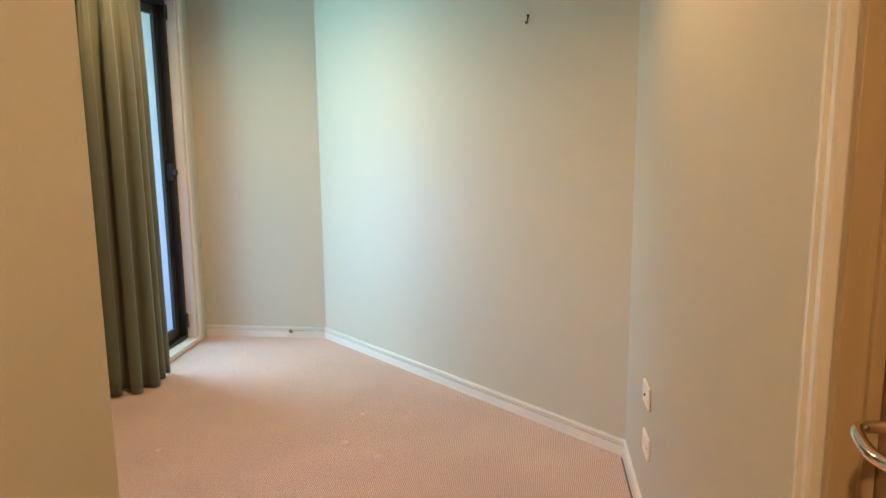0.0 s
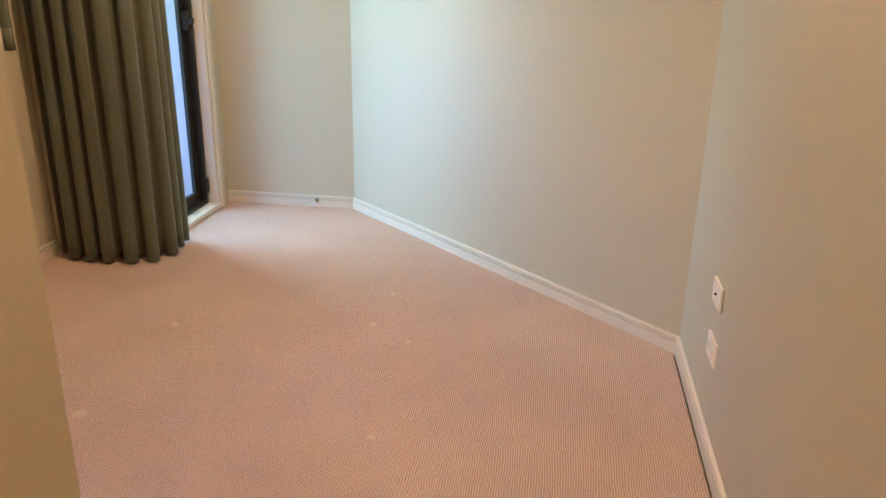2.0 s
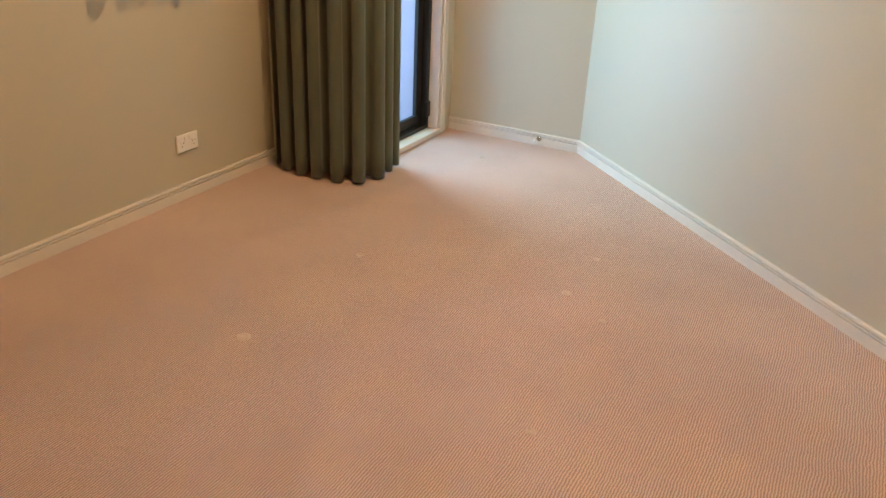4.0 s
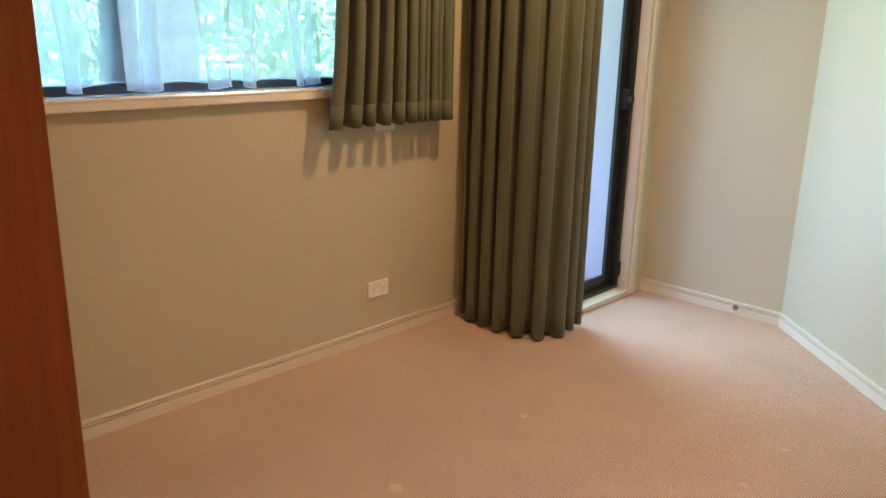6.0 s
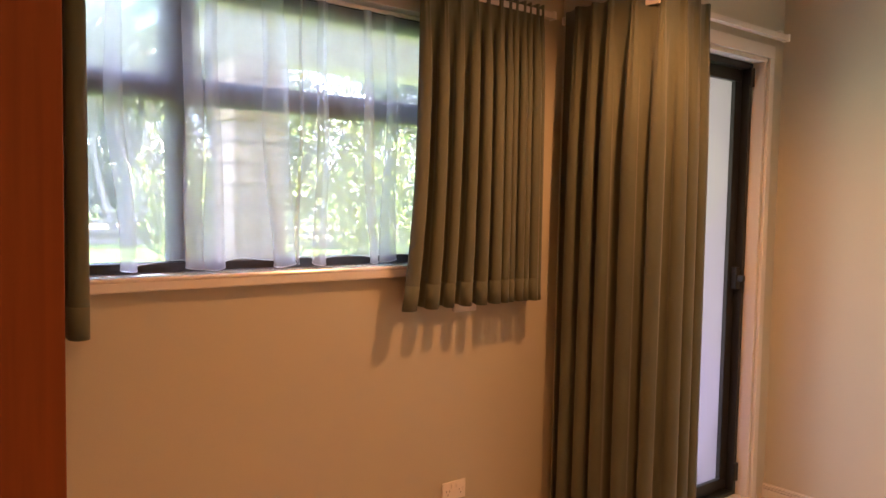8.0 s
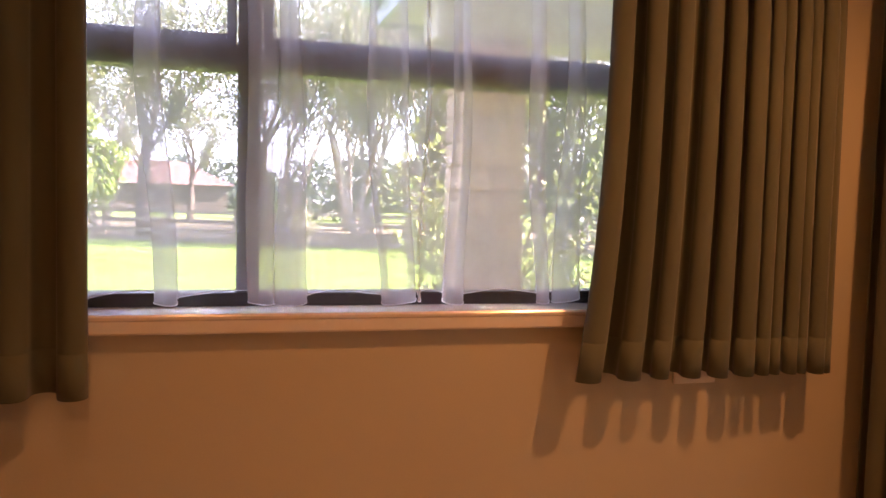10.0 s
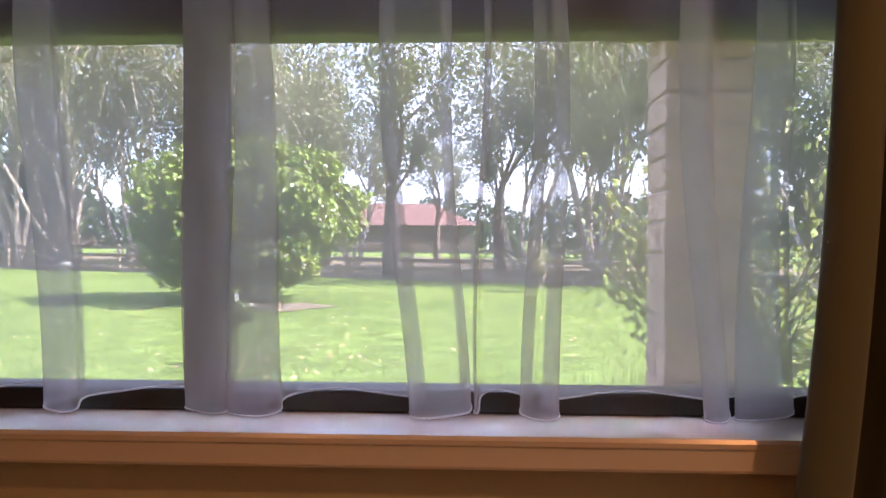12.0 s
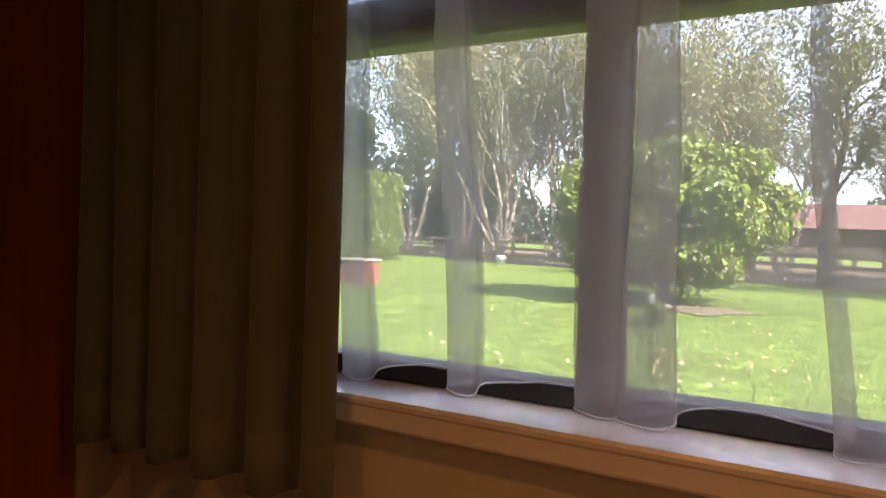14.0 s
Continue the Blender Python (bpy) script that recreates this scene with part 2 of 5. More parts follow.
def mat_lawn():
    m, n, l, p = mat_new("lawn")
    tc = n.new("ShaderNodeTexCoord")
    a, c, f = (n.new("ShaderNodeTexNoise") for _ in range(3))
    for t, s, d in ((a, 0.25, 6), (c, 2.2, 6), (f, 40.0, 3)):
        t.inputs["Scale"].default_value, t.inputs["Detail"].default_value = s, d
        l.new(tc.outputs["Object"], t.inputs["Vector"])
    m1, m2 = n.new("ShaderNodeMix"), n.new("ShaderNodeMix")
    m1.data_type = m2.data_type = "RGBA"
    m1.inputs["A"].default_value, m1.inputs["B"].default_value = (0.10, 0.18, 0.03, 1), (0.23, 0.30, 0.06, 1)
    l.new(a.outputs["Fac"], m1.inputs["Factor"])
    m2.blend_type = "MULTIPLY"
    m2.inputs["Factor"].default_value = 0.75
    l.new(m1.outputs["Result"], m2.inputs["A"])
    add = n.new("ShaderNodeMath")
    add.operation = "ADD"
    l.new(c.outputs["Fac"], add.inputs[0])
    l.new(f.outputs["Fac"], add.inputs[1])
    mott = n.new("ShaderNodeMapRange")
    mott.inputs["From Min"].default_value, mott.inputs["From Max"].default_value = 0.75, 1.25
    mott.inputs["To Min"].default_value, mott.inputs["To Max"].default_value = 0.35, 1.3
    mott.clamp = False
    l.new(add.outputs[0], mott.inputs["Value"])
    l.new(mott.outputs[0], m2.inputs["B"])
    l.new(m2.outputs["Result"], p.inputs["Base Color"])
    p.inputs["Roughness"].default_value, p.inputs["Specular IOR Level"].default_value = 0.8, 0.2
    b = n.new("ShaderNodeBump")
    b.inputs["Strength"].default_value, b.inputs["Distance"].default_value = 0.8, 0.05
    l.new(f.outputs["Fac"], b.inputs["Height"])
    l.new(b.outputs[0], p.inputs["Normal"])
    return m


PAINT = mat("cream_wall_paint", (0.55, 0.52, 0.40), 0.55, var=0.03, scale=1.5, fine=260, bump=0.25, bump_dist=0.0012)
CEILING = mat("ceiling_paint", (0.82, 0.80, 0.76), 0.7, var=0.03, fine=200, bump=0.2)
TRIM = mat("white_gloss_trim", (0.74, 0.70, 0.62), 0.25, var=0.03, scale=3, fine=90, bump=0.08)
SILL = mat("glossy_sill_paint", (0.80, 0.77, 0.72), 0.24, var=0.03, scale=3, fine=60, bump=0.05, spec=0.8)
sp = SILL.node_tree.nodes["Principled BSDF"]
sp.inputs["Coat Weight"].default_value, sp.inputs["Coat Roughness"].default_value, sp.inputs["Coat IOR"].default_value = 1.0, 0.2, 1.7
CARPET = mat_carpet()
CURTAIN = mat("olive_grey_drape", (0.117, 0.128, 0.088), 0.85, var=0.12, scale=5, fine=900, bump=0.3, bump_dist=0.0008, spec=0.2, sheen=0.25)
SHEER = mat_sheer("white_voile", 0.57)
HEM = mat_sheer("voile_hem", 0.35)
ALU = mat("dark_bronze_aluminium", (0.030, 0.029, 0.026), 0.4, 0.3, var=0.1, fine=300, bump=0.05)
GLASS = mat_glass("window_glass")
FROST = mat_frosted()
PLASTIC = mat("white_plastic", (0.90, 0.87, 0.80), 0.35, var=0.02, fine=200, bump=0.03)
CHROME = mat("polished_chrome", (0.74, 0.66, 0.52), 0.12, 1.0, var=0.03, fine=100, bump=0.02)
DARK = mat("dark_metal", (0.03, 0.028, 0.026), 0.5, 0.6, var=0.1)
RUBBER = mat("white_rubber", (0.7, 0.69, 0.66), 0.6, var=0.05)
REDWOOD = mat_wood("red_stained_timber", (0.16, 0.040, 0.003), (0.28, 0.082, 0.006), 0.45)
REDWOOD.node_tree.nodes["Principled BSDF"].inputs["Specular IOR Level"].default_value = 0.2
DOORWOOD = mat_wood("varnished_door_timber", (0.19, 0.11, 0.045), (0.30, 0.185, 0.08), 0.35)
# painted door jamb: its warm shade is put into a golden colour
JAMB_SHADE = mat_wood("warm_shaded_jamb", (0.38, 0.28, 0.12), (0.52, 0.40, 0.19), 0.3)
BRICK = mat("pale_brick", (0.50, 0.34, 0.245), 0.85, var=0.25, scale=9, fine=70, bump=0.6, bump_dist=0.006, obj=0.14)
MORTAR = mat("grey_mortar", (0.36, 0.29, 0.23), 0.9, var=0.15, fine=150, bump=0.5, bump_dist=0.004)
SOFFIT = mat("cream_soffit_paint", (0.58, 0.49, 0.38), 0.6, var=0.04, fine=60, bump=0.05)
FASCIA = mat("painted_fascia", (0.42, 0.47, 0.52), 0.5, var=0.06, fine=60, bump=0.1)
LAWN = mat_lawn()
FENCE = mat("weathered_fence_timber", (0.20, 0.165, 0.125), 0.85, var=0.3, scale=3, fine=40, bump=0.5, bump_dist=0.01, stretch=(1, 0.3, 1), obj=0.2)
BARK = mat("pale_bark", (0.38, 0.33, 0.27), 0.9, var=0.4, scale=1.2, fine=16, bump=0.8, bump_dist=0.03, stretch=(1, 1, 0.25))
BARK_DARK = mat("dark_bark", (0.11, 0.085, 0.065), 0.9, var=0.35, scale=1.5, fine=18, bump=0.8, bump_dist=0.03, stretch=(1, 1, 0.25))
LEAF_TREE = mat_leaf("gum_leaf", (0.20, 0.22, 0.10), 0.5)
LEAF_CITRUS = mat_leaf("citrus_leaf", (0.19, 0.24, 0.05), 0.65, 0.35)
LEAF_YELLOW = mat_leaf("yellow_green_leaf", (0.30, 0.33, 0.10), 0.5)
LEAF_HEDGE = mat_leaf("hedge_leaf", (0.17, 0.23, 0.05), 0.4)
LEAF_DARK = mat_leaf("dark_leaf", (0.06, 0.085, 0.045), 0.3)
ROOF = mat("terracotta_tile_roof", (0.15, 0.08, 0.065), 0.8, var=0.25, scale=1.2, fine=14, bump=0.5, bump_dist=0.05)
# shade under the eaves is put into this darker wall colour
SHADED = mat("shaded_house_wall", (0.10, 0.078, 0.062), 0.85, var=0.2, scale=1.0, fine=12, bump=0.3)
HOUSE = mat("house_brick_wall", (0.30, 0.19, 0.14), 0.85, var=0.2, scale=1.0, fine=12, bump=0.3)
WHITE_OUT = mat("white_outdoor_plastic", (0.75, 0.75, 0.74), 0.5, var=0.06)
BLUE_OUT = mat("blue_outdoor_plastic", (0.10, 0.22, 0.34), 0.5, var=0.08)
REDBOX = mat("red_painted_brick", (0.25, 0.085, 0.06), 0.8, var=0.2, scale=6, fine=40, bump=0.4, bump_dist=0.01)
SOIL = mat("bare_soil", (0.16, 0.13, 0.085), 0.95, var=0.35, scale=8, fine=60, bump=1.0, bump_dist=0.02)
SHADED_LITTER = mat("shaded_litter", (0.17, 0.135, 0.075), 0.95, var=0.45, scale=0.5, fine=7, bump=1.0, bump_dist=0.03)


# ---- building helpers ----
def part(name, bm, material, parent=None, label="", smooth=False):
    me = bpy.data.meshes.new(name)
    bm.to_mesh(me)
    bm.free()
    me.materials.append(material)
    if smooth:
        me.shade_smooth()
    ob = new(name, me)
    ob.parent = parent
    if label:
        tagged(ob, label)
    return ob


def thing(name, label, category, group="", at=(0, 0, 0)):
    e = new(name)
    e.empty_display_size = 0.1
    e.location = at
    return tagged(e, label, category, group)


def struct(name, bm, material, label="", category="", smooth=False):
    return tagged(part(name, bm, material, None, "", smooth), label, category, "", "structure")


def box(bm, x0, x1, y0, y1, z0, z1, bevel=0.0):
    vs = [bm.verts.new((x, y, z)) for x in (x0, x1) for y in (y0, y1) for z in (z0, z1)]
    fs = [(0, 1, 3, 2), (4, 6, 7, 5), (0, 4, 5, 1), (2, 3, 7, 6), (0, 2, 6, 4), (1, 5, 7, 3)]
    faces = [bm.faces.new([vs[i] for i in f]) for f in fs]
    if bevel:
        edges = list({e for f in faces for e in f.edges})
        bmesh.ops.bevel(bm, geom=edges, offset=bevel, segments=2, affect="EDGES", profile=0.5)
    return bm


def boxes(*rows, bevel=0.0):
    bm = bmesh.new()
    for r in rows:
        box(bm, *r, bevel=bevel)
    return bm


def slab(pts, z0, z1):
    """A flat plate with the outline pts (counter-clockwise)."""
    bm = bmesh.new()
    lo = [bm.verts.new((x, y, z0)) for x, y in pts]
    hi = [bm.verts.new((x, y, z1)) for x, y in pts]
    bm.faces.new(hi)
    bm.faces.new(lo[::-1])
    for i in range(len(pts)):
        j = (i + 1) % len(pts)
        bm.faces.new((lo[i], lo[j], hi[j], hi[i]))
    return bm


def sweep(path, profile, closed_ends=True):
    """profile: (out, up) pairs, carried along a level path; out points to the left of the way."""
    bm = bmesh.new()
    rings = []
    n = len(path)
    for i, (x, y) in enumerate(path):
        p = Vector((x, y))
        d0 = (p - Vector(path[i - 1])).normalized() if i else None
        d1 = (Vector(path[i + 1]) - p).normalized() if i < n - 1 else None
        d0, d1 = d0 or d1, d1 or d0
        n0, n1 = Vector((-d0.y, d0.x)), Vector((-d1.y, d1.x))
        m = (n0 + n1).normalized()
        m = m / max(0.3, m.dot(n0))
        rings.append([bm.verts.new((x + m.x * o, y + m.y * o, z)) for o, z in profile])
    k = len(profile)
    for a, b in zip(rings, rings[1:]):
        for i in range(k):
            j = (i + 1) % k
            bm.faces.new((a[i], b[i], b[j], a[j]))
    if closed_ends:
        bm.faces.new(rings[0])
        bm.faces.new(rings[-1][::-1])
    bmesh.ops.recalc_face_normals(bm, faces=bm.faces)
    return bm


def tube(bm, pts, radii, sides=8):
    rings = []
    for i, p in enumerate(pts):
        p = Vector(p)
        d = (Vector(pts[min(i + 1, len(pts) - 1)]) - Vector(pts[max(i - 1, 0)])).normalized()
        q = d.to_track_quat("Z", "Y")
        rings.append([bm.verts.new(p + q @ Vector((math.cos(a) * radii[i], math.sin(a) * radii[i], 0))) for a in (2 * math.pi * k / sides for k in range(sides))])
    for a, b in zip(rings, rings[1:]):
        for i in range(sides):
            j = (i + 1) % sides
            bm.faces.new((a[i], a[j], b[j], b[i]))
    bm.faces.new(rings[0][::-1])
    bm.faces.new(rings[-1])
    return bm


def disc(bm, centre, axis, r, depth, sides=20):
    c, d = Vector(centre), Vector(axis).normalized()
    return tube(bm, [c, c + d * depth], [r, r], sides)


def wall_along(name, a, b, inward, thick, z1, holes=(), label="cream painted plaster wall", material=None):
    """A wall from a to b; its room face lies on that line, inward is the side (1: left of a to b). holes: (s0, s1, z0, z1) along it."""
    a, b = Vector(a), Vector(b)
    d = (b - a).normalized()
    nrm = Vector((-d.y, d.x)) * inward
    L = (b - a).length
    ss = sorted({0.0, L, *(h[0] for h in holes), *(h[1] for h in holes)})
    zs = sorted({0.0, z1, *(h[2] for h in holes), *(h[3] for h in holes)})
    solid = lambda i, k: 0 <= i < len(ss) - 1 and 0 <= k < len(zs) - 1 and not any(h[0] - 1e-6 <= ss[i] and ss[i + 1] <= h[1] + 1e-6 and h[2] - 1e-6 <= zs[k] and zs[k + 1] <= h[3] + 1e-6 for h in holes)
    bm = bmesh.new()
    cache = {}

    def v(i, k, side):
        if (i, k, side) not in cache:
            p = a + d * ss[i] - nrm * (thick * side)
            cache[i, k, side] = bm.verts.new((p.x, p.y, zs[k]))
        return cache[i, k, side]

    for i in range(len(ss) - 1):
        for k in range(len(zs) - 1):
            if not solid(i, k):
                continue
            for s in (0, 1):
                bm.faces.new((v(i, k, s), v(i + 1, k, s), v(i + 1, k + 1, s), v(i, k + 1, s)))
            for (di, dk), (p, q) in (((-1, 0), ((i, k), (i, k + 1))), ((1, 0), ((i + 1, k), (i + 1, k + 1))), ((0, -1), ((i, k), (i + 1, k))), ((0, 1), ((i, k + 1), (i + 1, k + 1)))):
                if not solid(i + di, k + dk):
                    bm.faces.new((v(*p, 0), v(*q, 0), v(*q, 1), v(*p, 1)))
    bmesh.ops.recalc_face_normals(bm, faces=bm.faces)
    return struct(name, bm, material or PAINT, label, "wall")


def smooth_path(pts, per=8):
    """A rounded line (Catmull-Rom) through the points."""
    P = [Vector(p) for p in pts]
    out = []
    for i in range(len(P) - 1):
        p0, p1, p2, p3 = P[max(i - 1, 0)], P[i], P[i + 1], P[min(i + 2, len(P) - 1)]
        for k in range(per):
            t = k / per
            out.append(0.5 * ((2 * p1) + (p2 - p0) * t + (2 * p0 - 5 * p1 + 4 * p2 - p3) * t * t + (3 * p1 - p0 - 3 * p2 + p3) * t ** 3))
    out.append(P[-1])
    return out


# ---- setting: the room ----
WX, DX, NY, SY, RX, HX = -2.75, -2.30, 3.90, 0.262, 0.13, -0.825
STEP_Y, BACK_Y = 2.90, -1.70
DL, DR = (-1.525, NY), (RX, 2.36)
WIN = (0.72, 2.34, 1.10, 2.06)
GDOOR = (3.05, 3.765, 0.0, 2.05)
IDOOR = (-0.459, 0.351, 0.0, 2.04)

struct("floor", slab([(WX - 0.2, SY - 0.1), (HX - 0.1, SY - 0.1), (HX - 0.1, BACK_Y - 0.1), (RX + 0.2, BACK_Y - 0.1), (RX + 0.2, 2.5), (-1.4, NY + 0.1), (DX - 0.2, NY + 0.1), (DX - 0.2, STEP_Y), (WX - 0.2, STEP_Y)], -0.25, 0.0), CARPET, "pink-beige ribbed loop pile carpet with worn furniture marks", "carpet")
struct("ceiling", slab([(WX - 0.2, SY - 0.2), (HX - 0.2, SY - 0.2), (HX - 0.2, BACK_Y - 0.2), (RX + 0.25, BACK_Y - 0.2), (RX + 0.25, 2.5), (-1.4, NY + 0.2), (DX - 0.2, NY + 0.2), (DX - 0.2, STEP_Y + 0.1), (WX - 0.2, STEP_Y + 0.1)], CEIL, CEIL + 0.15), CEILING, "flat white painted ceiling", "ceiling")
wall_along("wall_window", (WX, STEP_Y), (WX, SY), 1, 0.2, CEIL, [(STEP_Y - WIN[1], STEP_Y - WIN[0], WIN[2], WIN[3])])
wall_along("wall_step", (DX, STEP_Y), (WX - 0.2, STEP_Y), 1, 0.12, CEIL)
wall_along("wall_glass_door", (DX, NY), (DX, STEP_Y + 0.12), 1, 0.2, CEIL, [(NY - GDOOR[1], NY - GDOOR[0], 0.0, GDOOR[3])])
wall_along("wall_short", (DL[0] + 0.06, NY), (DX - 0.2, NY), 1, 0.15, CEIL)
wall_along("wall_diagonal", (RX + 0.07, DR[1] - 0.065), DL, 1, 0.15, CEIL)
wall_along("wall_right", (RX, BACK_Y), (RX, DR[1]), 1, 0.14, CEIL, [(IDOOR[0] - BACK_Y, IDOOR[1] - BACK_Y, 0.0, IDOOR[3])])
# dark timber colour stands in for the dim light in this corner
wall_along("wall_south", (WX - 0.2, SY), (HX - 0.12, SY), 1, 0.12, CEIL, label="closet wall in dark red timber, the corner's dimness put into its colour", material=REDWOOD)
wall_along("wall_hall", (HX, SY), (HX, BACK_Y), 1, 0.12, CEIL)
wall_along("wall_back", (HX - 0.12, BACK_Y), (RX + 0.14, BACK_Y), 1, 0.12, CEIL)

SKIRT = [(0, 0), (0.014, 0), (0.014, 0.0430), (0.003, 0.0437), (0.003, 0.0465), (0.0135, 0.0472), (0.0135, 0.0540), (0.003, 0.0547), (0.003, 0.0575), (0.0125, 0.0582), (0.011, 0.0650), (0.005, 0.0675), (0, 0.0675)]
for nm, path in (("baseboard_window", [(WX, STEP_Y), (WX, SY)]), ("baseboard_short", [(DR[0], DR[1]), DL, (DX, NY)]), ("baseboard_right", [(RX, IDOOR[1] + 0.069), DR]), ("baseboard_south", [(WX, SY), (HX, SY), (HX, BACK_Y)]), ("baseboard_back", [(HX, BACK_Y), (RX, BACK_Y), (RX, IDOOR[0] - 0.069)])):
    struct(nm, sweep(path, SKIRT), TRIM, "white moulded skirting board with two grooves", "skirting")


# ---- the window with its sill ----
def frame_bars(name, x0, x1, y0, y1, z0, z1, w, parent, material=None, bevel=0.003):
    bm = boxes((x0, x1, y0, y1, z0, z0 + w), (x0, x1, y0, y1, z1 - w, z1), (x0, x1, y0, y0 + w, z0 + w, z1 - w), (x0, x1, y1 - w, y1, z0 + w, z1 - w), bevel=bevel)
    return part(name, bm, material or ALU, parent)


def build_window():
    w = tagged(new("window_1"), "dark bronze aluminium window with a fixed lower row and awning lights above", "window", "", "structure")
    w.location = (WX - 0.11, 1.53, 1.15)
    y0, y1, z0, z1 = WIN
    sill = 1.142
    off = Matrix.Translation(-w.location)

    def add(name, bm, material, label=""):
        bm.transform(off)
        return part(name, bm, material, w, label)

    fx0, fx1 = -2.90, -2.835
    add("window_frame", boxes((fx0, fx1, y0, y1, sill, 1.172), (fx0, fx1, y0, y1, 2.02, 2.06), (fx0, fx1, y0, y0 + 0.045, 1.172, 2.02), (fx0, fx1, y1 - 0.045, y1, 1.172, 2.02), bevel=0.003), ALU)
    add("transom", boxes((fx0 + 0.004, fx1 - 0.002, y0 + 0.045, y1 - 0.045, 1.662, 1.718), bevel=0.003), ALU)
    add("mullion", boxes((fx0 + 0.004, fx1 - 0.004, 1.258, 1.308, 1.172, 1.662), bevel=0.003), ALU)
    add("mullion", boxes((fx0 + 0.004, fx1 - 0.004, 1.258, 1.308, 1.718, 2.02), bevel=0.003), ALU)
    for a, b in ((y0 + 0.045, 1.258), (1.308, y1 - 0.045)):
        add("pane", boxes((-2.872, -2.868, a, b, 1.172, 1.662)), GLASS).visible_shadow = False
        sash = boxes((-2.880, -2.850, a + 0.004, b - 0.004, 1.720, 1.742), (-2.880, -2.850, a + 0.004, b - 0.004, 1.996, 2.018), (-2.880, -2.850, a + 0.004, a + 0.024, 1.742, 1.996), (-2.880, -2.850, b - 0.024, b - 0.004, 1.742, 1.996))
        add("sash", sash, ALU)
        add("pane", boxes((-2.868, -2.864, a + 0.024, b - 0.024, 1.742, 1.996)), GLASS).visible_shadow = False
        m = (a + b) / 2
        add("latch", boxes((-2.850, -2.838, m - 0.05, m + 0.05, 1.724, 1.736), (-2.838, -2.828, m - 0.012, m + 0.045, 1.726, 1.734), bevel=0.002), ALU)
    s = boxes((-2.90, WX, y0, y1, 1.10, sill - 0.001))
    add("window_sill", sweep([(WX + 0.002, y1 + 0.05), (WX + 0.002, y0 - 0.05)], [(-0.002, 1.100), (0.028, 1.100), (0.030, 1.104), (0.030, 1.128), (0.033, 1.131), (0.034, 1.137), (0.031, 1.142), (-0.002, 1.142)]), SILL)
    add("window_sill", s, SILL)


build_window()


# ---- glass door to the garden ----
def build_glass_door():
    y0, y1, z0, z1 = GDOOR
    d = tagged(new("door_1"), "dark aluminium framed frosted glass door, closed", "door", "", "structure")
    d.location = (DX - 0.1, 0.5 * (y0 + y1), 0)
    off = Matrix.Translation(-d.location)

    def add(name, bm, material, parent=d, label="", smooth=False):
        bm.transform(off)
        return part(name, bm, material, parent, label, smooth)

    add("architrave", boxes((DX + 0.001, DX + 0.016, y1 - 0.004, y1 + 0.038, 0, z1 - 0.004), (DX + 0.001, DX + 0.016, y0 - 0.038, y0 + 0.004, 0, z1 - 0.004), (DX + 0.001, DX + 0.016, y0 - 0.038, y1 + 0.038, z1 - 0.004, z1 + 0.055), bevel=0.004), TRIM)
    jx = DX - 0.085
    add("jamb", boxes((jx, DX + 0.001, y1 - 0.022, y1 - 0.002, 0.03, z1 - 0.022), (jx, DX + 0.001, y0 + 0.002, y0 + 0.022, 0.03, z1 - 0.022), (jx, DX + 0.001, y0 + 0.002, y1 - 0.002, z1 - 0.022, z1 - 0.002), bevel=0.002), TRIM)
    add("door_sill", boxes((jx - 0.1, DX + 0.012, y0 + 0.002, y1 + 0.06, 0.0, 0.03), bevel=0.004), TRIM)
    fx0, fx1 = DX - 0.15, DX - 0.055
    add("door_frame", boxes((fx0, fx1, y1 - 0.048, y1 - 0.022, 0.03, z1 - 0.022), (fx0, fx1, y0 + 0.022, y0 + 0.048, 0.03, z1 - 0.022), (fx0, fx1, y0 + 0.048, y1 - 0.048, z1 - 0.048, z1 - 0.022), (fx0, fx1, y0 + 0.048, y1 - 0.048, 0.03, 0.05), bevel=0.003), ALU)
    leaf = frame_bars("leaf", DX - 0.135, DX - 0.09, y0 + 0.05, y1 - 0.05, 0.052, z1 - 0.05, 0.055, None)
    leaf.data.transform(off)
    leaf.parent = d
    add("pane", boxes((DX - 0.116, DX - 0.110, y0 + 0.104, y1 - 0.104, 0.106, z1 - 0.104)), FROST, d, "pale frosted glass").visible_shadow = False
    add("latch", boxes((DX - 0.09, DX - 0.060, y1 - 0.085, y1 - 0.052, 1.00, 1.10), (DX - 0.060, DX - 0.030, y1 - 0.078, y1 - 0.058, 1.035, 1.065), bevel=0.003), ALU)
    for z in (0.10, 1.92):
        add("hinge", boxes((DX - 0.056, DX - 0.040, y1 - 0.060, y1 - 0.030, z, z + 0.085), bevel=0.003), ALU)


build_glass_door()


